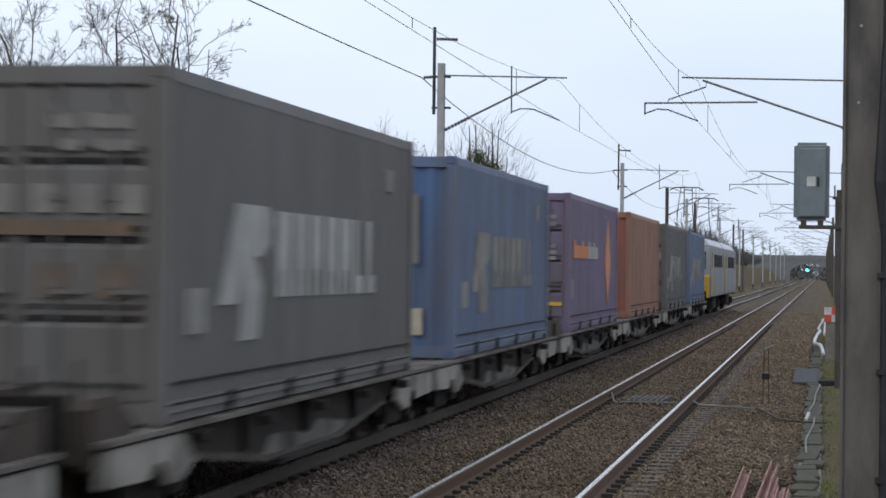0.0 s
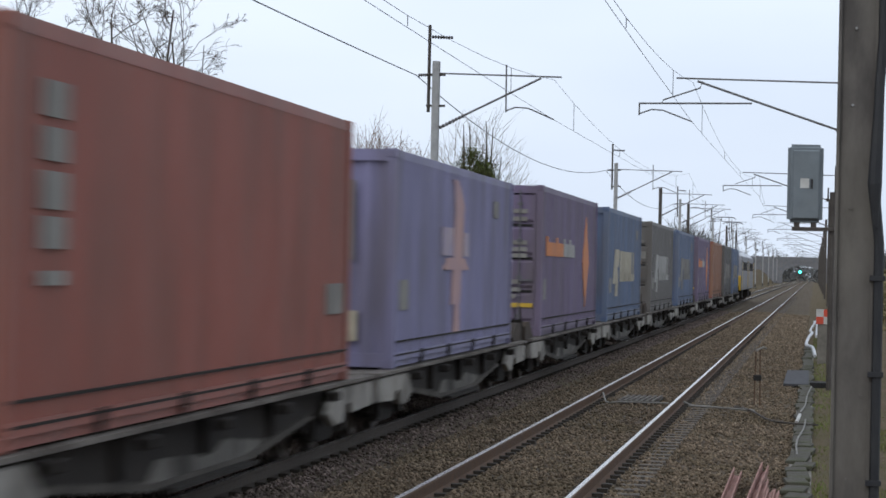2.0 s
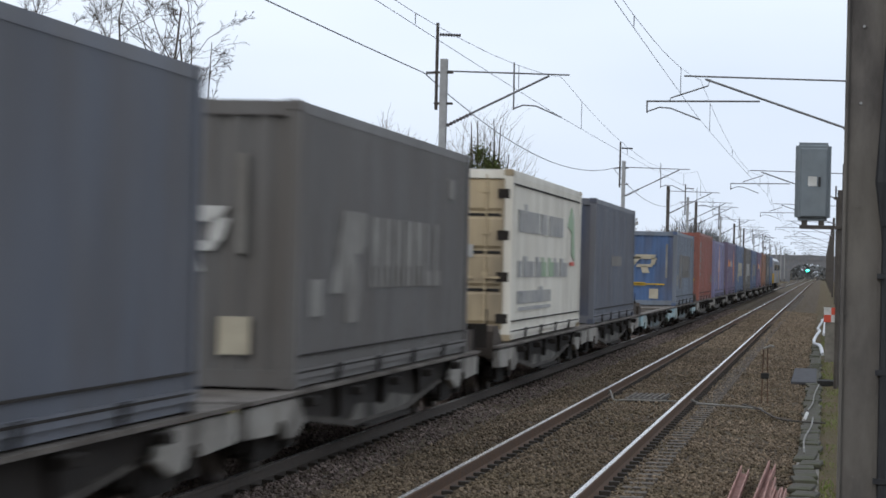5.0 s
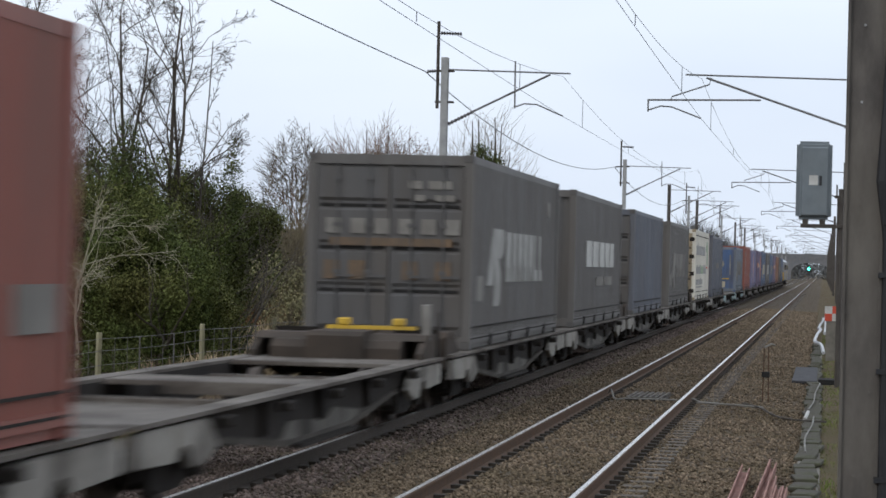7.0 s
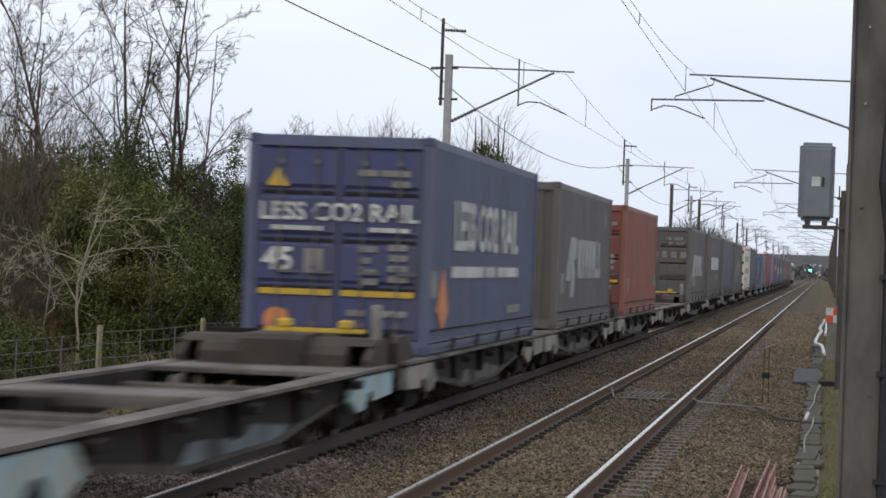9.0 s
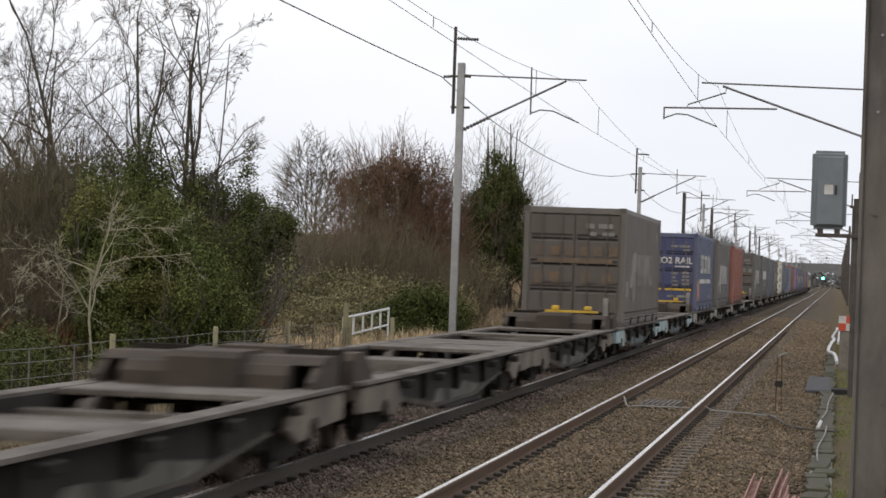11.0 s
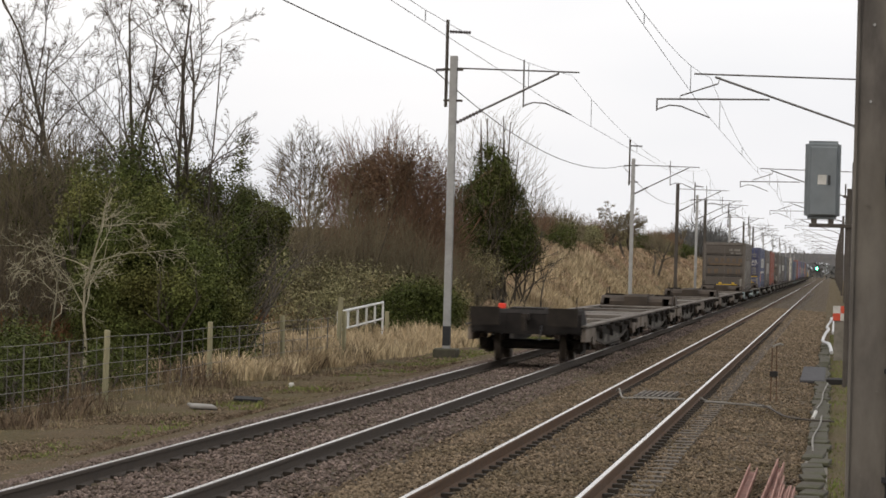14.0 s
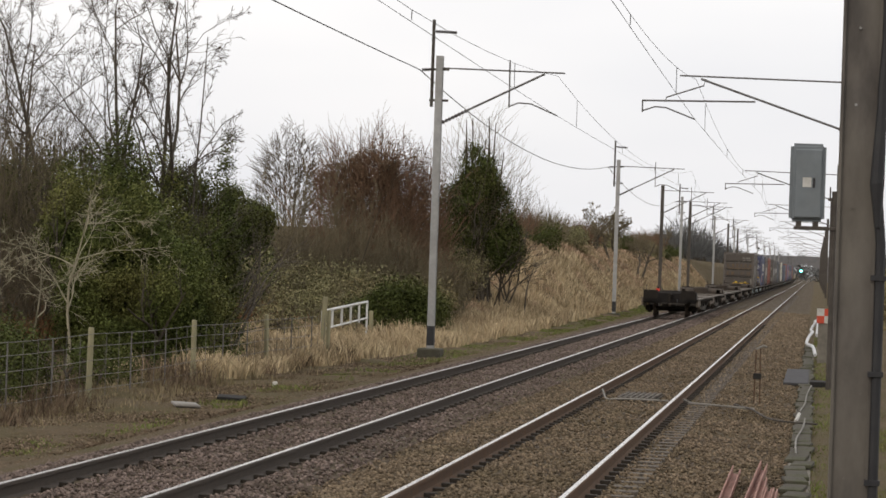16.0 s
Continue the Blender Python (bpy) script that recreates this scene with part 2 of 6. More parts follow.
def extrude_y(bm, profile, y0, y1, mat=0):
    """A closed x, z profile drawn along y."""
    a = [bm.verts.new((x, y0, z)) for x, z in profile]
    b = [bm.verts.new((x, y1, z)) for x, z in profile]
    for i in range(len(a)):
        j = (i + 1) % len(a)
        bm.faces.new((a[i], a[j], b[j], b[i])).material_index = mat
    bm.faces.new(a[::-1]).material_index = mat
    bm.faces.new(b).material_index = mat
    return bm


def extrude_z(bm, profile, z0, z1):
    """A closed x, y profile drawn upwards."""
    a = [bm.verts.new((x, y, z0)) for x, y in profile]
    b = [bm.verts.new((x, y, z1)) for x, y in profile]
    for i in range(len(a)):
        j = (i + 1) % len(a)
        bm.faces.new((a[i], a[j], b[j], b[i]))
    bm.faces.new(a[::-1])
    bm.faces.new(b)
    return bm


def extrude_x(bm, profile, x0, x1, mat=0):
    """A closed y, z profile drawn along x."""
    a = [bm.verts.new((x0, y, z)) for y, z in profile]
    b = [bm.verts.new((x1, y, z)) for y, z in profile]
    for i in range(len(a)):
        j = (i + 1) % len(a)
        bm.faces.new((a[i], a[j], b[j], b[i])).material_index = mat
    bm.faces.new(a[::-1]).material_index = mat
    bm.faces.new(b).material_index = mat
    return bm


def soup(name, verts, faces, mat, smooth=False):
    """A mesh out of arrays of computed triangles or quads."""
    verts, faces = np.asarray(verts, np.float32), np.asarray(faces, np.int32)
    me = bpy.data.meshes.new(name)
    k = faces.shape[1]
    me.vertices.add(len(verts))
    me.vertices.foreach_set("co", verts.ravel())
    me.loops.add(faces.size)
    me.loops.foreach_set("vertex_index", faces.ravel())
    me.polygons.add(len(faces))
    me.polygons.foreach_set("loop_start", np.arange(0, faces.size, k, dtype=np.int32))
    me.polygons.foreach_set("loop_total", np.full(len(faces), k, np.int32))
    if smooth:
        me.polygons.foreach_set("use_smooth", np.ones(len(faces), bool))
    me.update(calc_edges=True)
    me.materials.append(mat)
    return me


def words(name, text, size, mat, parent, at, label="", bold=0.0):
    """Lettering as a thin mesh, in the built-in font, centred on its place."""
    cu = bpy.data.curves.new(name, "FONT")
    cu.body, cu.size, cu.extrude, cu.offset = text, size, 0.004, bold
    cu.align_x, cu.align_y, cu.resolution_u = "CENTER", "CENTER", 3
    tmp = new("lettering_source", cu)
    me = bpy.data.meshes.new_from_object(tmp)
    bpy.data.objects.remove(tmp)
    me.materials.clear()
    me.materials.append(mat)
    return part(name, me, mat, parent, label, at)


# ---------------------------------------------------------------- ground
X_NEAR, X_FAR = -2.987, -6.42


def smooth(a, b, v):
    k = np.clip((v - a) / (b - a), 0, 1)
    return k * k * (3 - 2 * k)


def ground_z(x, y):
    """Height of the land: a level cess, a field rising to the west, then a cutting slope further on."""
    x, y = np.asarray(x, float), np.asarray(y, float)
    flat = np.interp(x, [-400, -60, -28, -15, -11.5, -9.6, -8.6, -1.2, -0.4, 0.3, 3, 8, 40, 400],
                     [4, 2.2, 1.3, -0.4, -0.52, -0.5, -0.33, -0.33, -0.30, -0.28, -0.22, 0.0, 1.2, 4])
    cut = np.interp(x, [-400, -60, -22, -15.8, -14.5, -11.6, -9.6, -8.6, -1.2, -0.4, 0.3, 3, 6, 12, 40, 400],
                    [4.5, 3.6, 3.7, 3.45, 2.75, -0.3, -0.45, -0.33, -0.33, -0.30, -0.28, -0.2, 0.3, 3, 3.5, 4.5])
    k = smooth(106, 150, y)
    return flat * (1 - k) + cut * k


def build_ground():
    xs = np.unique(np.concatenate([np.linspace(-400, -60, 12), np.linspace(-60, -20, 21), np.linspace(-20, -8, 41),
                                   np.linspace(-8, 3, 23), np.linspace(3, 14, 12), np.linspace(14, 400, 14)]))
    ys = np.unique(np.concatenate([np.linspace(-700, 0, 15), np.linspace(0, 30, 16), np.linspace(30, 160, 200),
                                   np.linspace(160, 400, 80), np.linspace(400, 4000, 40)]))
    gx, gy = np.meshgrid(xs, ys)
    gz = ground_z(gx, gy)
    rough = np.array([noise.noise((x * 0.6, y * 0.35, 0)) + 0.6 * noise.noise((x * 2.1, y * 1.4, 5)) for x, y in zip(gx.ravel(), gy.ravel())]).reshape(gx.shape)
    gz = gz + rough * 0.12 * smooth(-9.2, -10.4, gx) + rough * 0.05 * smooth(-0.2, 0.6, gx)
    n, m = gx.shape
    idx = np.arange(n * m).reshape(n, m)
    faces = np.stack([idx[:-1, :-1], idx[:-1, 1:], idx[1:, 1:], idx[1:, :-1]], -1).reshape(-1, 4)
    me = soup("ground", np.stack([gx, gy, gz], -1).reshape(-1, 3), faces, M_GRASS, True)
    tagged(new("ground", me), "grassy cess, field and cutting slope along the railway", "ground", kind="structure")


def ballast_z(x):
    """Cross-section of the ballast over both tracks."""
    return np.interp(x, [-9.6, -8.6, -8.0, -7.6, -5.2, -4.85, -4.45, -4.1, -2.1, -1.95, -1.65, -1.2, -0.3, -0.2],
                     [-0.54, -0.36, -0.19, -0.145, -0.145, -0.24, -0.17, -0.15, -0.155, -0.185, -0.20, -0.25, -0.285, -0.33])


def build_ballast():
    xs = np.linspace(-9.6, -0.2, 76)
    ys = np.unique(np.concatenate([np.linspace(-600, 20, 20), np.linspace(20, 110, 400), np.linspace(110, 300, 150), np.linspace(300, 3000, 60)]))
    gx, gy = np.meshgrid(xs, ys)
    bump = np.random.RandomState(3).normal(0, 0.014, gx.shape)
    gz = ballast_z(gx) - 0.012 + bump
    n, m = gx.shape
    idx = np.arange(n * m).reshape(n, m)
    faces = np.stack([idx[:-1, :-1], idx[:-1, 1:], idx[1:, 1:], idx[1:, :-1]], -1).reshape(-1, 4)
    me = soup("ballast_bed", np.stack([gx, gy, gz], -1).reshape(-1, 3), faces, M_BALLAST)
    tagged(new("ballast_bed", me), "brown weathered ballast bed under both tracks", "ballast", kind="structure")


RAIL = [(-0.07, -0.159), (0.07, -0.159), (0.07, -0.146), (0.012, -0.125), (0.012, -0.045), (0.036, -0.034), (0.036, -0.006),
        (0.028, -0.0015), (-0.028, -0.0015), (-0.036, -0.006), (-0.036, -0.034), (-0.012, -0.045), (-0.012, -0.125), (-0.07, -0.146)]


def build_track(name, xc, side_mat, label):
    track = tagged(new(name), label, "track", kind="structure")
    for dx in (-0.7525, 0.7525):
        rail = part("rail", extrude_y(bmesh.new(), [(xc + dx + x, z) for x, z in RAIL], -600, 3000), side_mat, track)
        part("rail_head", boxes((xc + dx - 0.024, xc + dx + 0.024, -600, 3000, -0.004, 0.002)), M_SHINE, rail, "polished running surface")
    return track


def build_sleepers(track, xc, drop):
    """The nearest sleepers as pieces, the others joined; with a clip on either side of each rail."""
    me = mesh_of(boxes((-1.25, 1.25, -0.125, 0.125, -0.10, 0.0)), "sleeper", M_SLEEPER)
    clip = bmesh.new()
    for dx in (-0.7525, 0.7525):
        for s in (-1, 1):
            box(clip, dx + s * 0.12 - 0.055, dx + s * 0.12 + 0.055, -0.07, 0.07, 0, 0.05)
    clip_me = mesh_of(clip, "rail_clip", M_CLIP)
    ys = [26 + 0.65 * k for k in range(150)]
    for y in ys:
        s = part("sleeper", me, None, track, at=pose(xc, y, -0.165 - drop))
        part("rail_clip", clip_me, None, s)
    far = bmesh.new()
    y = ys[-1] + 0.65
    while y < 300:
        box(far, xc - 1.25, xc + 1.25, y - 0.125, y + 0.125, -0.265 - drop, -0.165 - drop)
        y += 0.65
    tagged(part("far_sleepers", far, M_SLEEPER, track), kind="stuff")


# ---------------------------------------------------------------- overhead line
def mast_shape(h, dark=False):
    """A broad-flange column: two flanges and a web."""
    w = 0.095 if not dark else 0.11
    t, f, d = 0.012, 0.095, 0.115
    return extrude_z(bmesh.new(), [(-w, -d), (w, -d), (w, -f), (t, -f), (t, f), (w, f), (w, d), (-w, d), (-w, f), (-t, f), (-t, -f), (-w, -f)], 0, h)


def insulator(bm, a, b, r=0.05, n=8):
    a, b = Vector(a), Vector(b)
    pts, rad = [], []
    for i in range(n):
        for f, k in ((0.1, 0.5), (0.35, 1), (0.65, 1), (0.9, 0.5)):
            pts.append(a.lerp(b, (i + f) / n))
            rad.append(r * k)
    return tube(bm, pts, rad, 8)


def build_mast(x, y, side, dark=False, tall=True, base=-0.4):
    """side +1: the arm reaches to the right of the mast. Local z is height over the rail."""
    mast = tagged(new("catenary_mast"), "dark steel catenary mast with cantilever arm" if dark else "galvanised steel catenary mast with cantilever arm on a concrete foot", "mast", "catenary masts along the line")
    mast.matrix_basis = pose(x, y, 0)
    part("column", mast_shape(7.75 - base, dark), M_DARKSTEEL if dark else M_GALV, mast, at=pose(0, 0, base))
    part("foot", bevelled(boxes((-0.32, 0.32, -0.4, 0.4, base - 0.5, base + 0.14)), 0.03), M_LID, mast, "mossy concrete foot")
    s = side
    if not dark:
        part("column_base_paint", boxes((-0.10, 0.10, -0.12, 0.12, base + 0.22, base + 0.75)), M_BLACK, mast, "black painted base")
    part("top_tie", tube(bmesh.new(), [(s * 0.1, 0, 7.42), (s * 3.45, 0, 7.36)], 0.024), M_ARM, mast)
    part("strut", tube(bmesh.new(), [(s * 0.75, 0, 6.26), (s * 2.9, 0, 7.33)], 0.032), M_ARM, mast)
    part("strut_insulator", insulator(bmesh.new(), (s * 0.1, 0, 5.92), (s * 0.8, 0, 6.28), 0.055), M_INSUL, mast)
    part("drop_tube", tube(bmesh.new(), [(s * 1.93, 0, 7.68), (s * 1.94, 0, 6.38)], 0.024), M_ARM, mast)
    part("registration_arm", tube(bmesh.new(), [(s * 1.94, 0, 6.42), (s * 2.2, 0, 6.52), (s * 2.55, 0, 6.5), (s * 3.26, 0, 6.2)], 0.022), M_ARM, mast)
    if tall:
        part("feeder_post", tube(bmesh.new(), [(-s * 0.2, 0, 6.35), (-s * 0.2, 0, 8.74)], 0.045, 8), M_DARKSTEEL, mast)
        for z in (6.5, 7.35):
            part("clamp", boxes((-0.26, 0.26, -0.05, 0.05, z, z + 0.06)), M_DARKSTEEL, mast)
        part("feeder_insulator", insulator(bmesh.new(), (-s * 0.15, 0, 8.42), (s * 0.45, 0, 8.4), 0.05), M_INSUL, mast)
        part("return_wire_insulator", insulator(bmesh.new(), (-s * 0.2, 0, 7.38), (-s * 0.5, 0, 7.36), 0.05, 5), M_INSUL, mast)
    return mast


def build_far_side_mast(x, y, tall=False):
    """Masts beside the near track; the arm reaches left and carries a second drop bracket."""
    mast = tagged(new("catenary_mast"), "dark steel catenary mast beside the near track", "mast", "catenary masts along the line")
    mast.matrix_basis = pose(x, y, 0)
    part("column", mast_shape(8.3, True), M_DARKSTEEL, mast, at=pose(0, 0, -0.5))
    part("top_tie", tube(bmesh.new(), [(-0.1, 0, 7.3), (-4.85, 0, 7.38)], 0.026), M_ARM, mast)
    part("strut", tube(bmesh.new(), [(-0.5, 0, 6.04), (-4.28, 0, 7.3)], 0.034), M_ARM, mast)
    part("strut_insulator", insulator(bmesh.new(), (-0.08, 0, 5.88), (-0.55, 0, 6.06), 0.06), M_INSUL, mast)
    part("registration_tube", tube(bmesh.new(), [(-2.8, 0, 6.72), (-5.85, 0, 6.68)], 0.028), M_ARM, mast)
    part("hanger", tube(bmesh.new(), [(-4.15, 0, 7.3), (-4.2, 0, 7.12), (-5.2, 0, 6.78), (-5.22, 0, 6.7)], 0.022), M_ARM, mast)
    part("drop", tube(bmesh.new(), [(-5.84, 0, 6.7), (-5.84, 0, 6.36)], 0.024), M_ARM, mast)
    part("registration_arm", tube(bmesh.new(), [(-5.84, 0, 6.4), (-5.5, 0, 6.52), (-5.2, 0, 6.5), (-4.4, 0, 6.2)], 0.022), M_ARM, mast)
    if tall:
        part("feeder_post", tube(bmesh.new(), [(0.25, 0, 6.5), (0.25, 0, 9.0)], 0.05, 8), M_DARKSTEEL, mast)
    return mast


MAST_Y = [77.4 + 71.3 * k for k in range(-3, 12)]


def wire(name, label, at, sag, r, contact=None, near_sag=None):
    """A line strung from mast to mast; at gives x and z at each support. contact: droppers down to that height."""
    bm = bmesh.new()
    pts, drops = [], []
    near_sag = sag if near_sag is None else near_sag
    for k in range(len(MAST_Y) - 1):
        (xa, za), (xb, zb) = at(k), at(k + 1)
        for i in range(12):
            f = i / 12
            p = (xa + (xb - xa) * f, MAST_Y[k] + 71.3 * f, za + (zb - za) * f - (sag if k > 2 else near_sag) * 4 * f * (1 - f))
            pts.append(p)
            if contact is not None and i % 3 == 1:
                drops.append(p)
    tube(bm, pts, r, 5)
    line = tagged(part(name, bm, M_WIRE), label, "wire")
    for p in drops:
        part("dropper", tube(bmesh.new(), [p, (p[0], p[1], contact)], 0.008, 4), M_WIRE, line)
    return line


def build_wires():
    for xc, name, off, zig in ((X_FAR, "far", -0.45, 0.28), (X_NEAR, "near", -0.2, 0.2)):
        at = lambda k: xc + off + (-zig if k % 2 else zig)
        wire("contact_wire", "copper contact wire over the %s track" % name, lambda k: (at(k), 6.2), 0.05, 0.006)
        wire("catenary_wire", "sagging catenary wire over the %s track" % name, lambda k: (at(k), 7.28), 0.95, 0.0055, 6.18)
    wire("return_wire", "return wire on the outer side of the masts", lambda k: (-10.95, 7.36), 1.0, 0.015, near_sag=0.15)


# ---------------------------------------------------------------- the train
LONG, HIGH, HALF = 13.716, 2.896, 1.25
RIDERS = []
M_ROD = surf("dull_rod", (0.12, 0.115, 0.12), (0.09, 0.085, 0.09), 5, 0.6, 0.2, 0)


def corrugated(bm, a0, a1, put, depth=0.036, pitch=0.278, mat=0):
    """A wall of upright folds between a0 and a1; put(a, d, top) gives the place."""
    n = max(int((a1 - a0) / pitch), 1)
    step = (a1 - a0) / n
    line = []
    for i in range(n):
        s = a0 + i * step
        line += [(s, 0), (s + step * 0.25, 0), (s + step * 0.5, depth), (s + step * 0.75, depth)]
    line.append((a1, 0))
    lo = [bm.verts.new(put(a, d, 0)) for a, d in line]
    hi = [bm.verts.new(put(a, d, 1)) for a, d in line]
    for i in range(len(lo) - 1):
        bm.faces.new((lo[i], lo[i + 1], hi[i + 1], hi[i])).material_index = mat


def shell_mesh(high):
    """Side, far-end and roof sheets, folded."""
    bm = bmesh.new()
    z0, z1 = 0.17, high - 0.11
    for s in (-1, 1):
        corrugated(bm, 0.12, LONG - 0.12, lambda a, d, t, s=s: (s * (HALF - 0.012 - d), a, z1 if t else z0))
    corrugated(bm, -HALF + 0.12, HALF - 0.12, lambda a, d, t: (a, LONG - 0.03 - d, z1 if t else z0))
    corrugated(bm, 0.1, LONG - 0.1, lambda a, d, t: (HALF - 0.05 if t else -HALF + 0.05, a, high - 0.02 - d), 0.02, 0.4)
    return bm


def frame_mesh(high):
    bm = bmesh.new()
    for s in (-1, 1):
        x0, x1 = sorted((s * HALF, s * (HALF - 0.13)))
        for y0, y1 in ((0, 0.15), (LONG - 0.15, LONG)):
            box(bm, x0, x1, y0, y1, 0.118, high - 0.118)
        box(bm, x0 + (0.02 if s < 0 else 0.05), x1 - (0.05 if s < 0 else 0.02), 0.15, LONG - 0.15, high - 0.12, high - 0.01)
        box(bm, *sorted((s * (HALF - 0.004), s * (HALF - 0.16))), 0.15, LONG - 0.15, 0.10, 0.20)
        box(bm, *sorted((s * (HALF - 0.05), s * (HALF - 0.14))), 0.15, LONG - 0.15, 0.015, 0.10)
    for y0, y1 in ((0.0, 0.12), (LONG - 0.12, LONG)):
        box(bm, -HALF + 0.13, HALF - 0.13, y0, y1, high - 0.16, high - 0.012)
        box(bm, -HALF + 0.13, HALF - 0.13, y0, y1, 0.02, 0.19)
    box(bm, -HALF + 0.05, HALF - 0.05, 0.1, LONG - 0.1, 0.12, 0.16)
    return bm


def casting_mesh():
    return bevelled(boxes((-0.082, 0.082, -0.09, 0.09, -0.059, 0.059)), 0.012)


def door_mesh(high):
    """One leaf: a sheet with four wide horizontal folds and a rim."""
    bm = bmesh.new()
    z0, z1 = 0.2, high - 0.17
    n, w = 4, 1.1
    step = (z1 - z0) / n
    prof = []
    for i in range(n):
        z = z0 + i * step
        prof += [(0.05, z), (0.05, z + 0.09), (0.015, z + 0.14), (0.015, z + step - 0.05)]
    prof += [(0.015, z1 - 0.04), (0.05, z1)]
    a = [bm.verts.new((0.03, y, z)) for y, z in prof]
    b = [bm.verts.new((w - 0.03, y, z)) for y, z in prof]
    for i in range(len(prof) - 1):
        bm.faces.new((a[i], b[i], b[i + 1], a[i + 1]))
    for x0 in (0.0, w - 0.05):
        box(bm, x0, x0 + 0.05, 0.008, 0.06, z0, z1)
    return bm


SHARED = {}


def shared(key, make, mat):
    """One mesh for all alike parts."""
    k = (key, mat.name)
    if k not in SHARED:
        SHARED[k] = mesh_of(make(), key, mat)
    return SHARED[k]


def container(label, mat, s, doors=True, high=HIGH, door_mat=None, marks=(), lift=0.0, post_mat=None):
    """A 45 ft box, its near end at y = 0. marks: functions that add lettering or shapes to it."""
    c = tagged(new("shipping_container"), label, "container", "containers on the train")
    key = "%.2f" % high
    dm = door_mat or mat
    part("folded_sheeting", shared("folded_sheeting" + key, lambda: shell_mesh(high), mat), mat, c)
    part("steel_frame", shared("steel_frame" + key, lambda: frame_mesh(high), post_mat or mat), mat, c)
    # shadow lines of the bottom rail flange, put in as thin dark strips
    for z in (0.155, 0.325):
        part("lower_shade_line", shared("lower_shade_line", lambda: boxes((HALF - 0.03, HALF + 0.003, 0.16, LONG - 0.16, 0, 0.022), (-HALF - 0.003, -HALF + 0.03, 0.16, LONG - 0.16, 0, 0.022)), M_UNDER), M_UNDER, c, "dark strip for a shadow line along the bottom rail", pose(0, 0, z))
    for y in (2.6, 5.4, 8.3, 11.2):
        part("clamp", shared("clamp", lambda: boxes((HALF - 0.02, HALF + 0.016, -0.13, 0.13, 0.1, 0.2), (HALF - 0.02, HALF + 0.012, -0.05, 0.05, 0.02, 0.1)), M_UNDER), M_UNDER, c, "dark side clamp", pose(0, y, 0))
    for x in (-HALF + 0.08, HALF - 0.08):
        for y in (0.088, LONG - 0.088):
            for z in (0.059, high - 0.059):
                part("corner_casting", shared("corner_casting", casting_mesh, dm), dm, c, at=pose(x, y, z))
    if doors:
        for x in (-1.11, 0.01):
            leaf = part("door", shared("door" + key, lambda: door_mesh(high), dm), dm, c, at=pose(x, 0.01, 0))
            for dx in (0.32, 0.80):
                part("lock_rod", shared("lock_rod" + key, lambda: rod_mesh(high), M_ROD if doors == 2 else dm), dm, leaf, at=pose(dx, -0.012, 0))
            # the shade in each door fold, put in as a near-black strip
            for k in range(1, 4):
                part("recess_shade", shared("recess_shade", lambda: boxes((0.06, 1.04, 0.03, 0.053, 0.0, 0.045)), M_NEARBLACK), M_NEARBLACK, leaf, "dark strip for the shade in the recess between the panels", pose(0, 0, 0.2 + k * (high - 0.37) / 4 + 0.005))
    else:
        bm = bmesh.new()
        corrugated(bm, -HALF + 0.12, HALF - 0.12, lambda a, d, t: (a, 0.03 + d, high - 0.14 if t else 0.17))
        part("end_sheet", bm, dm, c)
    for mark in marks:
        mark(c)
    RIDERS.append((c, s, 0.832 + lift))
    return c


def rod_mesh(high):
    bm = tube(bmesh.new(), [(0, 0, 0.1), (0, 0, high - 0.1)], 0.018, 6)
    for z in (0.35, 1.1, 1.8, 2.5):
        box(bm, -0.05, 0.05, -0.02, 0.03, z, z + 0.06)
    box(bm, -0.02, 0.25, -0.035, -0.015, 1.05, 1.09)
    return bm


def side_bar(name, mat, y0, y1, z0, z1, slant=0.0, label=""):
    """A painted shape on the right-hand side, y from the near end."""
    def put(c):
        x = HALF + 0.002
        bm = bmesh.new()
        extrude_x(bm, [(y0, z0), (y1, z0), (y1 + slant, z1), (y0 + slant, z1)], x - 0.02, x)
        part(name, bm, mat, c, label)
    return put


def end_bar(name, mat, x0, x1, z0, z1, label="", proud=0.004):
    def put(c):
        part(name, boxes((x0, x1, -proud, 0.02, z0, z1)), mat, c, label)
    return put


# Wagons: low twin platforms. S gives the near end of a load on its platform.
DECK_Z = 0.826
PLAT = 17.57


def deck_mesh():
    """An open deck: plates at the ends and the middle, rails along the sides, beams in the wells."""
    bm = bmesh.new()
    for s in (-1, 1):
        box(bm, *sorted((s * 1.30, s * 1.06)), 0, PLAT, DECK_Z - 0.038, DECK_Z)
    for y0, y1 in ((0, 3.0), (8.1, 9.5), (14.6, PLAT)):
        box(bm, -1.06, 1.06, y0, y1, DECK_Z - 0.06, DECK_Z - 0.008)
    for y in (4.3, 5.6, 6.9, 10.6, 11.9, 13.2):
        box(bm, -1.06, 1.06, y, y + 0.2, DECK_Z - 0.27, DECK_Z - 0.14)
    return bm


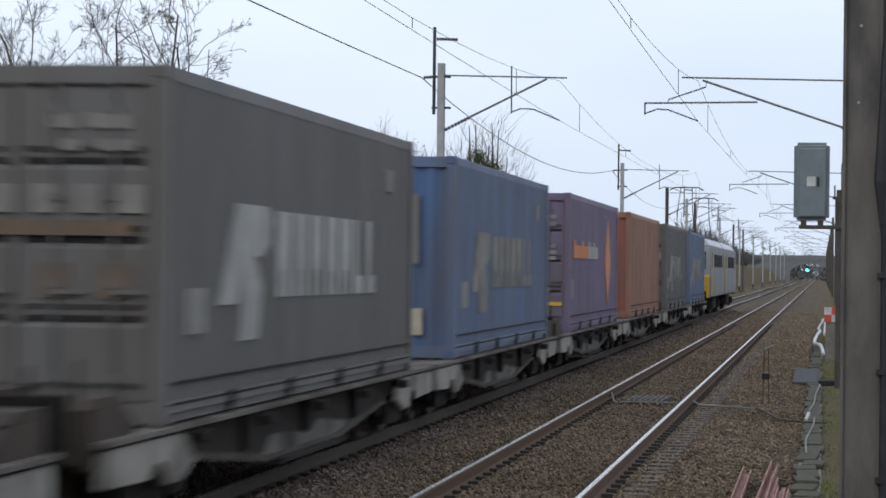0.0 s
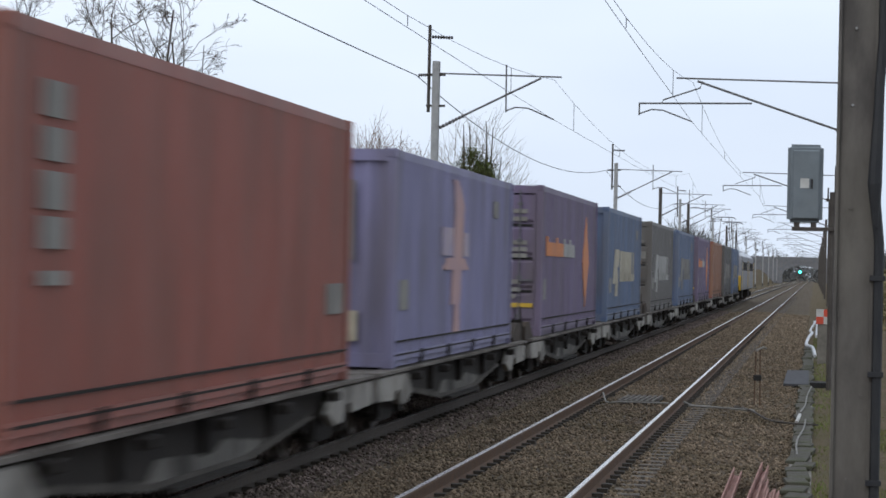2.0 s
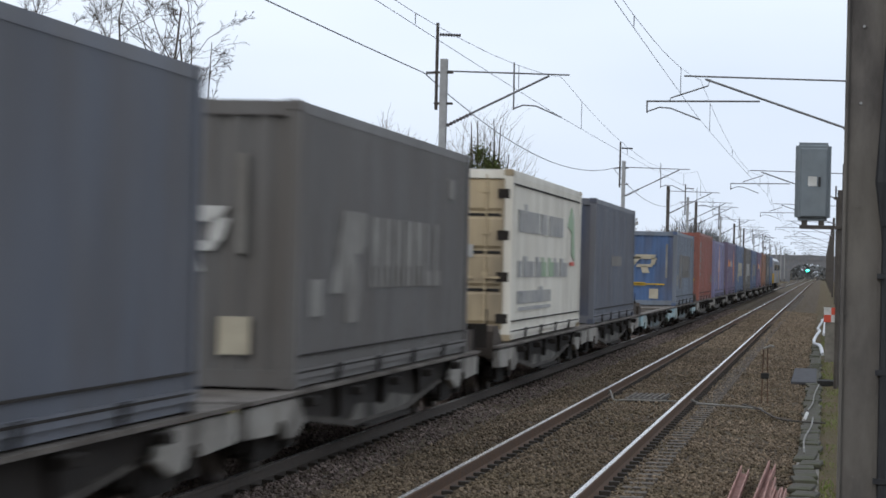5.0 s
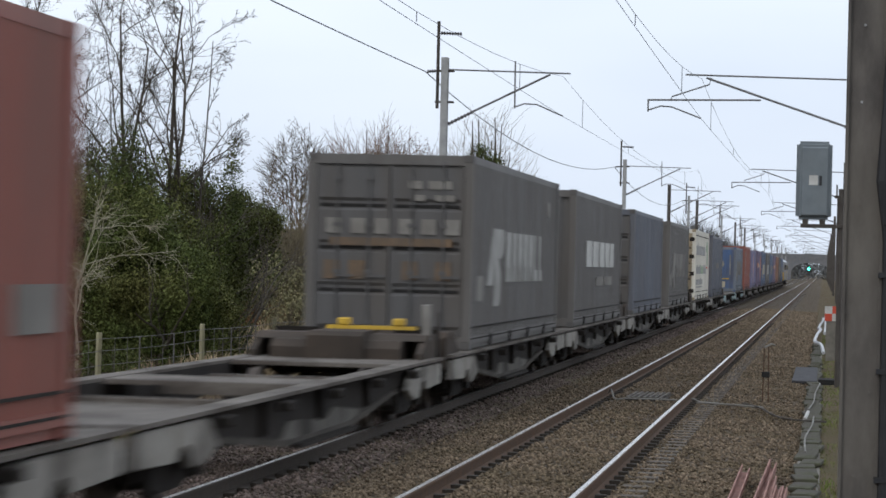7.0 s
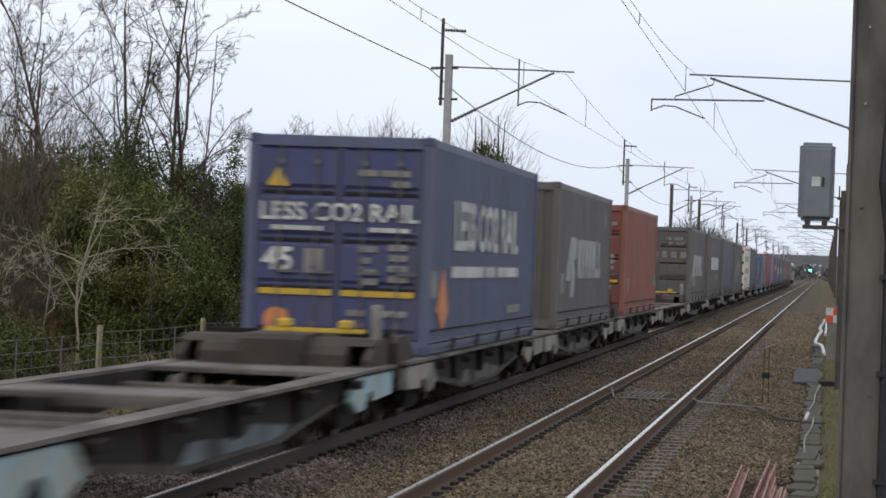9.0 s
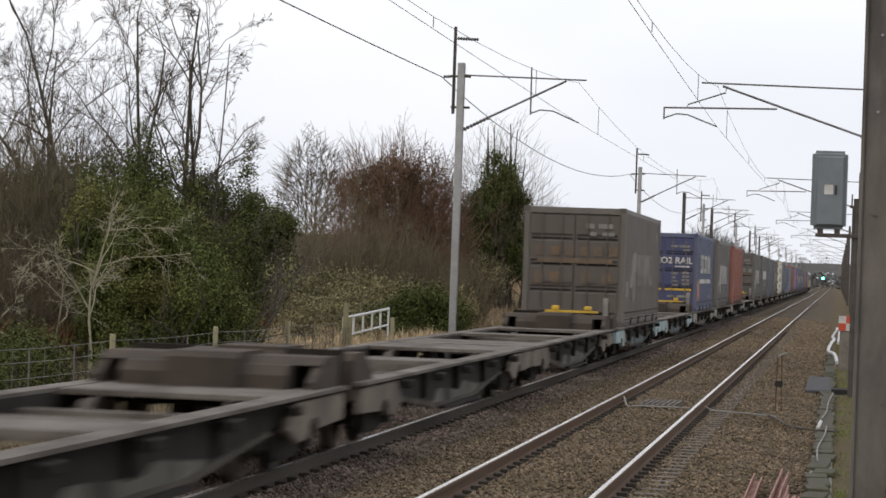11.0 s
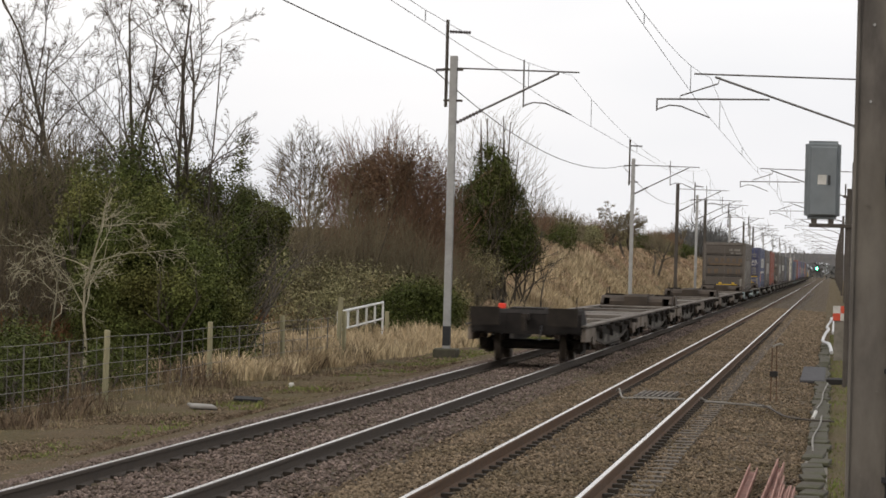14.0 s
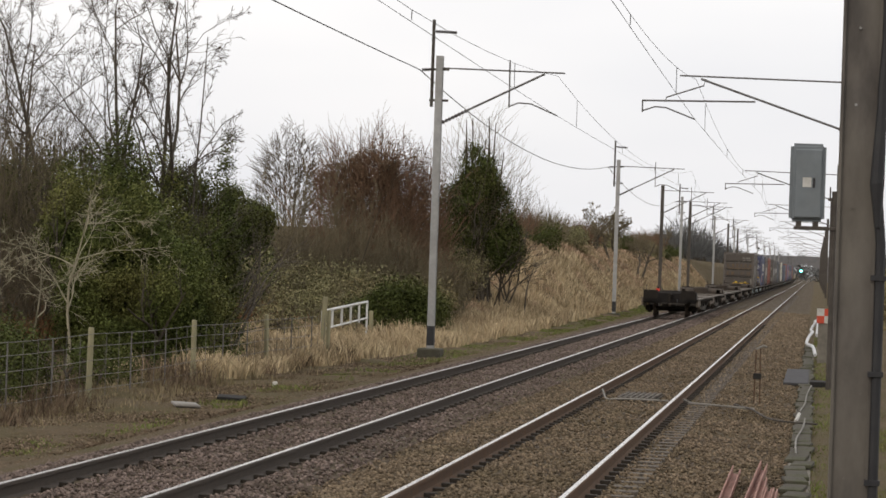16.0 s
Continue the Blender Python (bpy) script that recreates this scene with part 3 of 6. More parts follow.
def solebar_mesh(s):
    """The deep side girder between the bogies, with tapering ends and gussets."""
    bm = bmesh.new()
    x0, x1 = sorted((s * 1.13, s * 1.06))
    extrude_x(bm, [(2.4, DECK_Z - 0.038), (2.4, DECK_Z - 0.22), (3.4, DECK_Z - 0.32), (7.0, DECK_Z - 0.56), (PLAT - 7.0, DECK_Z - 0.56),
                   (PLAT - 3.4, DECK_Z - 0.32), (PLAT - 2.4, DECK_Z - 0.22), (PLAT - 2.4, DECK_Z - 0.038)], x0, x1)
    x4, x5 = sorted((s * 1.16, s * 1.27))
    box(bm, x4, x5, 7.0, PLAT - 7.0, DECK_Z - 0.60, DECK_Z - 0.56)
    for y in (5.6, 8.7, 11.8):
        x2, x3 = sorted((s * 1.13, s * 1.2))
        extrude_x(bm, [(y - 0.12, DECK_Z - 0.08), (y + 0.12, DECK_Z - 0.08), (y + 0.05, DECK_Z - 0.4), (y - 0.05, DECK_Z - 0.4)], x2, x3)
    return bm


def web_plate_mesh(s):
    """The lower plate of the side girder, with slanting ends."""
    bm = bmesh.new()
    extrude_x(bm, [(6.6, 0.32), (7.1, 0.29), (PLAT - 6.6, 0.29), (PLAT - 6.0, 0.40), (9.6, 0.52), (9.2, 0.42), (7.0, 0.50)], *sorted((s * 1.15, s * 1.128)))
    return bm


def flange_mesh(s):
    """The lower strip of the side girder, its upper edge worn."""
    bm = bmesh.new()
    lo = [(3.4, 0.48), (7.0, 0.235), (PLAT - 7.0, 0.235), (PLAT - 3.4, 0.48)]
    hi = [(PLAT - 3.6, 0.53), (PLAT - 7.0, 0.31), (7.0, 0.31), (3.6, 0.53)]
    extrude_x(bm, lo + hi, *sorted((s * 1.125, s * 1.165)))
    return bm


def cover_mesh(s, flip):
    """The pale end panel of the side, with a round cut over the wheel and a lower plate behind it."""
    bm = bmesh.new()
    prof = [(0.12, 0.755), (0.06, 0.73), (0.06, 0.47), (1.45, 0.45)]
    prof += [(1.75 + 0.27 * -math.cos(a), 0.45 + 0.14 * math.sin(a)) for a in (math.pi * k / 6 for k in range(7))]
    prof += [(2.1, 0.37), (2.55, 0.35), (3.1, 0.5), (2.75, 0.72), (2.6, 0.755)]
    if flip:
        prof = [(PLAT - y, z) for y, z in prof][::-1]
    extrude_x(bm, prof, *sorted((s * 1.265, s * 1.17)))
    return bevelled(bm, 0.02)


def wheel_mesh():
    bm = bmesh.new()
    prof = [(0.0, 0.06), (0.09, 0.06), (0.1, 0.03), (0.28, 0.02), (0.30, 0.06), (0.365, 0.06), (0.365, -0.05), (0.395, -0.06), (0.395, -0.08), (0.1, -0.05), (0.0, -0.05)]
    n, rings = 24, []
    for r, x in prof:
        rings.append([bm.verts.new((x, max(r, 0.002) * math.cos(2 * math.pi * k / n), max(r, 0.002) * math.sin(2 * math.pi * k / n))) for k in range(n)])
    for a, b in zip(rings, rings[1:]):
        for k in range(n):
            bm.faces.new((a[k], a[(k + 1) % n], b[(k + 1) % n], b[k]))
    return bm


def bogie_mesh():
    bm = bmesh.new()
    for s in (-1, 1):
        extrude_x(bm, [(-1.25, 0.32), (-1.25, 0.48), (-0.4, 0.42), (0.4, 0.42), (1.25, 0.48), (1.25, 0.32), (0.45, 0.17), (-0.45, 0.17)],
                  *sorted((s * 0.93, s * 1.05)))
        for y in (-0.9, 0.9):
            box(bm, *sorted((s * 0.9, s * 1.13)), y - 0.14, y + 0.14, 0.24, 0.50)
    box(bm, -0.95, 0.95, -0.18, 0.18, 0.25, 0.45)
    for y in (-0.9, 0.9):
        tube(bm, [(-0.8, y, 0.365), (0.8, y, 0.365)], 0.08, 8)
    return bm


def end_box_mesh():
    """The raised buffer end of a pair: a block between open pockets, under one cap."""
    bm = bmesh.new()
    extrude_x(bm, [(0.0, 0.62), (0.0, 1.06), (1.2, 1.06), (1.35, 0.96), (1.35, 0.62)], -0.92, 0.92)
    extrude_x(bm, [(-0.02, 1.06), (0.05, 1.14), (0.75, 1.14), (1.0, 1.06)], -1.24, 1.24)
    box(bm, -1.14, 1.14, 0.3, 0.36, 0.62, 1.06)
    extrude_x(bm, [(0.1, 1.0), (0.1, 1.18), (1.3, 1.18), (1.42, 1.12), (1.42, 0.7), (1.3, 0.7)], -0.4, 0.4)
    return bm


def cheek_mesh():
    return extrude_x(bmesh.new(), [(0.0, 0.62), (0.0, 1.058), (0.95, 1.058), (1.35, 0.9), (1.35, 0.62)], -0.05, 0.05)


def buffer_mesh():
    bm = tube(bmesh.new(), [(0, 0, 0), (0, -0.34, 0)], 0.11, 12)
    tube(bm, [(0, -0.3, 0), (0, -0.46, 0)], 0.075, 12)
    return box(bm, -0.33, 0.33, -0.52, -0.46, -0.19, 0.19)


def wagon(s, outer, sole=None, label="", flag=False, end_mat=None):
    """A platform with its load's near end at s. outer: 'rear', 'front', the end that carries the buffers."""
    sole = sole or M_SOLE
    plate_mat = M_WEB_BLUE if sole is M_SOLE_BLUE else M_WEB
    w = tagged(new("container_wagon"), label or "low container flat wagon with grimy pale side panels", "wagon", "wagons of the train")
    part("deck", shared("deck", deck_mesh, M_DECK), M_DECK, w)
    for side in (-1, 1):
        part("side_girder", shared("side_girder%d" % side, lambda: solebar_mesh(side), M_UNDER), M_UNDER, w)
        part("web_plate", shared("web_plate%d" % side, lambda: web_plate_mesh(side), plate_mat), plate_mat, w, "pale scuffed lower web plate")
        for flip in (0, 1):
            part("end_panel", shared("end_panel%d%d" % (side, flip), lambda: cover_mesh(side, flip), sole), sole, w)
        part("lower_flange", shared("lower_flange%d" % side, lambda: flange_mesh(side), M_FLANGE), M_FLANGE, w, "scuffed lower flange")
        for k in range(5):
            part("load_spigot", shared("load_spigot", lambda: bevelled(boxes((-0.07, 0.07, -0.11, 0.11, 0, 0.1)), 0.015), M_UNDER), M_UNDER, w, at=pose(side * 1.33, 3.0 + k * 2.85, DECK_Z - 0.17))
    for y in (2.1, PLAT - 2.1):
        b = part("bogie", shared("bogie", bogie_mesh, M_UNDER), M_UNDER, w, at=pose(0, y, 0))
        for dx in (-0.72, 0.72):
            for dy in (-0.9, 0.9):
                part("wheel", shared("wheel", wheel_mesh, M_WHEEL), M_WHEEL, b, at=pose(dx, dy, 0.37, 0, 0, 0 if dx > 0 else 180))
    y, turn = (-0.05, 0) if outer == "rear" else (PLAT + 0.05, 180)
    e = part("raised_end", shared("raised_end", end_box_mesh, end_mat or M_BOX), M_BOX, w, "rusty brown raised buffer end", pose(0, y, 0, 0, 0, turn) @ Matrix.Diagonal((0.95, 1, 1, 1)))
    for dx in (-0.875, 0.875):
        part("buffer", shared("buffer", buffer_mesh, M_UNDER), M_UNDER, e, at=pose(dx, 0, 1.0))
        part("cheek", shared("cheek", cheek_mesh, end_mat or M_BOX), M_BOX, e, at=pose(math.copysign(1.19, dx), 0, 0))
        part("buffer_plate", shared("buffer_plate", lambda: boxes((-0.375, 0.375, -0.03, -0.002, 0.66, 1.055)), end_mat or M_BOX), M_BOX, e, at=pose(math.copysign(0.825, dx), 0, 0))
    part("coupling_hook", boxes((-0.09, 0.09, -0.42, 0.0, 0.92, 1.06), (-0.05, 0.05, -0.55, -0.4, 0.7, 1.0)), M_UNDER, e)
    part("brake_hose", tube(bmesh.new(), [(0.35, 0, 0.8), (0.36, -0.25, 0.7), (0.34, -0.32, 0.5)], 0.025), M_BLACK, e)
    for dx in (-1.12, 1.12):
        part("hand_rail", tube(bmesh.new(), [(dx, 0.06, 1.1), (dx, 0.06, 1.42)], 0.016), M_UNDER, e)
    if flag:
        part("warning_bar", boxes((-0.95, 0.35, -0.03, 0.12, 1.185, 1.235)), M_YELLOW, e, "yellow bar on the raised end")
        for x in (-0.7, 0.1):
            part("twist_lock", bevelled(boxes((x - 0.09, x + 0.09, -0.02, 0.14, 1.235, 1.34)), 0.02), M_YELLOW, e)
        part("stake", bevelled(boxes((-1.24, -1.12, 0.55, 0.67, 1.06, 1.55)), 0.01), M_FADED, e, "pale upright stake")
    part("drawbar", boxes((-0.12, 0.12, PLAT, PLAT + 0.3, 0.45, 0.65) if outer == "rear" else (-0.12, 0.12, -0.3, 0, 0.45, 0.65)), M_UNDER, w)
    RIDERS.append((w, s - (2.2 if outer == "rear" else 1.65), 0.0))
    return w


def tail_lamp(w):
    lamp = tagged(new("tail_lamp"), "red tail lamp with a dark cap clipped to the last wagon", "lamp")
    part("case", bevelled(boxes((-0.05, 0.05, -0.05, 0.05, 0.12, 0.2)), 0.012), M_TAIL, lamp)
    part("lens", bevelled(boxes((-0.075, 0.075, -0.08, 0.07, 0.0, 0.115)), 0.015), M_REDGLASS, lamp, "red lens")
    return lamp


def locomotive(s, label):
    """A two-cab electric locomotive, its rear at y = 0."""
    L, W, Z0, Z1 = 18.6, 1.37, 0.95, 3.35
    loco = tagged(new("electric_locomotive"), label, "locomotive", "locomotives of the train")
    body = bmesh.new()
    extrude_x(body, [(0.25, Z0), (0.05, 1.9), (0.75, Z1), (L - 0.75, Z1), (L - 0.05, 1.9), (L - 0.25, Z0)], -W, W)
    body = part("body", bevelled(body, 0.05), P_LOCO, loco)
    roof = bmesh.new()
    extrude_y(roof, [(-W + 0.06, Z1), (-W + 0.35, Z1 + 0.33), (W - 0.35, Z1 + 0.33), (W - 0.06, Z1)], 0.8, L - 0.8)
    part("roof", bevelled(roof, 0.03), P_LOCOROOF, loco, "pale weathered roof")
    for y, turn in ((0.0, 0), (L, 180)):
        at = pose(0, y, 0, 0, 0, turn)
        nose = bmesh.new()
        extrude_x(nose, [(0.235, Z0), (0.025, 1.9), (0.045, 1.98), (0.27, 1.2)], -W + 0.05, W - 0.05)
        part("nose", nose, M_YELLOW, body, "yellow warning panel", at)
        for x in (-0.62, 0.62):
            pane = bmesh.new()
            extrude_x(pane, [(0.20, 2.25), (0.58, 3.05), (0.64, 3.03), (0.26, 2.23)], x - 0.52, x + 0.52)
            part("windscreen", pane, M_DARKGLASS, body, "", at)
            part("head_lamp", boxes((x - 0.12, x + 0.12, 0.08, 0.2, 1.25, 1.4)), M_WHITE, body, "", at)
            part("buffer", shared("buffer", buffer_mesh, M_UNDER), M_UNDER, body, "", pose(x * 1.4, y, 1.05, 0, 0, turn))
    for side in (-1, 1):
        for y in (1.2, L - 2.2):
            part("cab_window", boxes((*sorted((side * (W + 0.012), side * (W - 0.05))), y, y + 0.9, 2.3, 3.05)), M_DARKGLASS, body)
            part("cab_door", boxes((*sorted((side * (W + 0.008), side * (W - 0.05))), y + 1.1, y + 1.75, 1.05, 3.05)), M_YELLOW, body, "yellow cab door stripe")
        for k in range(5):
            part("grille", boxes((*sorted((side * (W + 0.01), side * (W - 0.05))), 4.2 + 2.2 * k, 5.9 + 2.2 * k, 2.35, 2.95)), M_UNDER, body)
    for y in (4.2, L - 4.2):
        b = part("bogie", shared("bogie", bogie_mesh, M_UNDER), M_UNDER, loco, at=pose(0, y, 0) @ Matrix.Diagonal((1.1, 1.5, 1.45, 1)))
        for dx in (-0.66, 0.66):
            for dy in (-1.0, 1.0):
                part("wheel", shared("loco_wheel", loco_wheel_mesh, M_WHEEL), M_WHEEL, b, at=pose(dx, dy, 0.37, 0, 0, 0 if dx > 0 else 180))
    part("transformer_tank", bevelled(boxes((-1.2, 1.2, L / 2 - 2, L / 2 + 2, 0.35, 0.95)), 0.05), M_UNDER, loco)
    pan = bmesh.new()
    for x in (-0.45, 0.45):
        tube(pan, [(x, 5.0, Z1 + 0.4), (x * 0.8, 3.5, Z1 + 1.5), (x * 0.6, 4.8, Z1 + 2.72)], 0.03, 5)
    tube(pan, [(-0.8, 4.8, Z1 + 2.62), (-0.55, 4.8, Z1 + 2.76), (0.55, 4.8, Z1 + 2.76), (0.8, 4.8, Z1 + 2.62)], 0.03, 5)
    part("pantograph", pan, M_DARKSTEEL, loco)
    RIDERS.append((loco, s, 0.0))


def loco_wheel_mesh():
    bm = wheel_mesh()
    bmesh.ops.scale(bm, vec=(1, 1.0, 0.98), verts=bm.verts[:])
    return bm


P_LOCO = paint("loco_grey", (0.20, 0.20, 0.21), amount=0.5)
P_LOCOROOF = paint("loco_roof", (0.55, 0.56, 0.58), amount=0.3)
M_DARKGLASS = surf("cab_glass", (0.02, 0.022, 0.025), (0.03, 0.03, 0.035), 2, 0.12, 0, 0)


# ---------------------------------------------------------------- painted marks
def haulier_logo(mat, y0=2.0):
    """A big slanted emblem with a row of seven tall blocks beside it, on the side."""
    def put(c):
        x = HALF + 0.002
        bm = bmesh.new()
        extrude_x(bm, [(y0, 0.95), (y0 + 0.75, 0.95), (y0 + 1.5, 1.85), (y0 + 0.75, 1.85)], x - 0.02, x)
        extrude_x(bm, [(y0 + 1.0, 1.38), (y0 + 1.9, 1.38), (y0 + 2.25, 1.5), (y0 + 2.35, 1.72), (y0 + 2.2, 1.85), (y0 + 1.4, 1.85)], x - 0.021, x + 0.001)
        extrude_x(bm, [(y0 + 0.9, 0.62), (y0 + 1.75, 0.62), (y0 + 1.9, 1.12), (y0 + 1.55, 1.38), (y0 + 1.1, 1.38)], x - 0.022, x - 0.001)
        part("emblem", bm, mat, c, "faded slanted emblem")
        for k in range(7):
            a = y0 + 2.65 + 0.9 * k
            bm = bmesh.new()
            gap = (a + 0.28, a + 0.42) if k % 3 else (a + 0.24, a + 0.38)
            extrude_x(bm, [(a, 1.0), (gap[0], 1.0), (gap[0], 1.26), (gap[1], 1.26), (gap[1], 1.0), (a + 0.68, 1.0), (a + 0.68, 1.82), (a, 1.82)] if k < 5
                      else [(a, 1.0), (a + 0.6, 1.0), (a + 0.6, 1.2), (a + 0.27, 1.2), (a + 0.27, 1.82), (a, 1.82)], x - 0.02, x)
            part("letter_block", bm, mat, c)
        side_bar("plate", M_FADED, 11.4, 12.0, 2.2, 2.47)(c)
        side_bar("plate", M_FADED, 0.75, 1.45, 0.72, 1.1)(c)
    return put


def door_blocks(mat):
    """Rows of faded blocks across the doors, where the lettering is worn away."""
    def put(c):
        for x in (-0.95, -0.58, -0.22, 0.14, 0.48, 0.84):
            end_bar("letter_block", mat, x, x + 0.22, 1.70, 1.93)(c)
        for x, w in ((0.28, 0.2), (0.58, 0.35)):
            end_bar("code_bar", M_FADED, x, x + w, 2.38, 2.5)(c)
            end_bar("code_bar", M_FADED, x + 0.1, x + w + 0.05, 2.2, 2.29)(c)
        for x in (-0.98, -0.6, 0.2, 0.7):
            end_bar("letter_block", M_TANMARK, x, x + 0.24, 1.02, 1.30)(c)
        end_bar("rust_band", M_TANMARK, -0.9, 0.95, 1.52, 1.64, "rusty band across the doors")(c)
    return put


M_TANMARK = surf("rusty_mark", (0.16, 0.11, 0.07), (0.11, 0.08, 0.055), 4, 0.85, 0, 0.1, 30, (0.09, 0.08, 0.07), 0.7, dirt_scale=2)
M_BAR = surf("grey_print", (0.2, 0.2, 0.195), (0.34, 0.33, 0.31), 3.5, 0.7, 0, 0.05, 30, (0.36, 0.34, 0.3), 0.6)
M_GREENPRINT = surf("green_print", (0.2, 0.3, 0.17), (0.32, 0.38, 0.27), 3, 0.7, 0, 0.05)


def grocer_side(c):
    """Purple box: an orange and a white word block, an upright orange diamond."""
    for k in range(9):
        side_bar("word_block", M_ORANGE, 0.9 + 0.42 * k, 1.25 + 0.42 * k, 1.55, 1.93 if k in (0, 5) else 1.82, label="orange faded word block")(c)
    for k in range(6):
        side_bar("word_block", M_OFFWHITE, 4.75 + 0.44 * k, 5.12 + 0.44 * k, 1.55, 1.92 if k in (0, 3) else 1.82, label="pale faded word block")(c)
    bm = bmesh.new()
    x = HALF + 0.002
    extrude_x(bm, [(10.45, 0.45), (11.3, 1.45), (10.45, 2.5), (9.6, 1.45)], x - 0.02, x)
    part("diamond", bm, M_ORANGE, c, "faded orange diamond")
    side_bar("plate", M_FADED, 0.45, 0.8, 0.7, 1.1)(c)


def grocer_doors(c):
    for x, z, w in ((-0.85, 2.3, 0.35), (0.2, 2.35, 0.75), (0.45, 2.2, 0.5), (0.15, 1.75, 0.8), (0.15, 1.62, 0.8), (0.15, 1.5, 0.8), (-0.9, 1.6, 0.7), (0.25, 1.0, 0.6), (0.25, 0.85, 0.6), (0.25, 0.72, 0.5), (-0.9, 0.95, 0.5)):
        end_bar("code_bar", M_FADED, x, x + w, z, z + 0.08)(c)
    end_bar("hazard_stripe", M_YELLOW, -1.08, 1.08, 0.55, 0.63, "yellow stripe")(c)


def star_side(c):
    """Lilac box: a tall orange figure of stacked plain shapes."""
    x = HALF + 0.002
    bm = bmesh.new()
    extrude_x(bm, [(5.6, 0.75), (6.6, 0.75), (6.9, 2.2), (6.2, 2.55), (5.7, 2.55), (5.9, 2.1)], x - 0.02, x)
    extrude_x(bm, [(4.7, 1.25), (7.6, 1.25), (7.1, 1.42), (5.1, 1.42)], x - 0.021, x + 0.001)
    extrude_x(bm, [(5.9, 0.35), (6.6, 0.35), (6.5, 0.75), (6.0, 0.75)], x - 0.021, x - 0.001)
    part("emblem", bm, M_EMBLEM, c, "faded orange upright emblem")
    side_bar("emblem_block", M_FADED2, 4.5, 5.7, 1.45, 1.85)(c)
    side_bar("emblem_block", M_FADED2, 6.9, 7.5, 1.45, 1.8)(c)
    side_bar("plate", M_FADED, 10.8, 11.5, 2.1, 2.37)(c)
    side_bar("plate", M_FADED, 0.45, 1.2, 0.73, 1.11)(c)


M_EMBLEM = surf("faded_orange", (0.42, 0.24, 0.17), (0.34, 0.22, 0.22), 3, 0.7, 0, 0.05, 30, (0.25, 0.18, 0.25), 0.5)
M_FADED2 = surf("faded_lilac", (0.34, 0.27, 0.27), (0.26, 0.22, 0.30), 3, 0.7, 0, 0.05)


def red_marks(c, codes=True):
    for z0, z1 in ((2.25, 2.5), (1.95, 2.18), (1.62, 1.88), (1.35, 1.57), (1.1, 1.2)) if codes else ():
        side_bar("code_block", M_FADED, 0.85, 1.5, z0, z1)(c)
    if not codes:
        side_bar("label_patch", M_FADED, 1.0, 1.65, 0.6, 0.98, label="faded pale label")(c)
    side_bar("plate", M_FADED, 12.2, 13.3, 0.75, 1.08)(c)
    end_bar("hazard_stripe", M_YELLOW, -1.05, 1.05, 0.86, 0.94, "yellow stripe")(c)
    for x, z, w in ((0.1, 2.35, 0.9), (0.1, 2.2, 0.5), (0.15, 1.5, 0.8), (0.15, 1.35, 0.8), (0.15, 1.2, 0.8), (0.15, 1.05, 0.7), (-0.9, 0.7, 0.8), (0.1, 0.7, 0.8)):
        end_bar("code_bar", M_FADED, x, x + w, z, z + 0.1)(c)


def end_emblem(c, mat, label):
    """A large slanted emblem on the folded end."""
    bm = bmesh.new()
    for poly in ([(-0.70, 1.16), (-0.47, 1.16), (0.0, 1.74), (-0.23, 1.74)],
                 [(-0.32, 1.66), (0.43, 1.66), (0.53, 1.82), (-0.2, 1.82)],
                 [(0.33, 1.44), (0.48, 1.48), (0.55, 1.70), (0.37, 1.70)],
                 [(-0.2, 1.37), (0.37, 1.37), (0.45, 1.47), (-0.13, 1.47)],
                 [(0.04, 1.16), (0.29, 1.16), (0.21, 1.40), (-0.03, 1.40)]):
        a = [bm.verts.new((x, -0.006, z)) for x, z in poly]
        b = [bm.verts.new((x, 0.025, z)) for x, z in poly]
        bm.faces.new(a)
        bm.faces.new(b[::-1])
        for i in range(len(a)):
            j = (i + 1) % len(a)
            bm.faces.new((a[j], a[i], b[i], b[j]))
    part("emblem", bm, mat, c, label)


def emblem_end(c):
    """The blue end with its cream emblem, a yellow line and patches."""
    end_emblem(c, M_CREAM, "large slanted cream emblem")
    end_bar("yellow_line", M_YELLOW, -0.95, 0.85, 0.74, 0.79)(c)
    end_bar("yellow_patch", M_YELLOW, -0.25, 0.15, 0.71, 0.83)(c)
    end_bar("label_patch", M_CREAM, 0.3, 0.62, 0.25, 0.6)(c)
    end_bar("label_patch", M_ORANGE, -0.6, -0.48, 0.42, 0.54)(c)
    end_bar("code_strip", M_FADED, 0.86, 0.93, 1.0, 2.2)(c)


def white_emblem_end(c):
    end_emblem(c, M_WHITE, "large slanted white emblem")
    plain_end(c)


def plain_end(c):
    end_bar("code_strip", M_FADED3, 0.62, 0.72, 1.35, 2.35)(c)
    end_bar("label_patch", M_CREAM, 0.46, 0.78, 0.34, 0.72)(c)


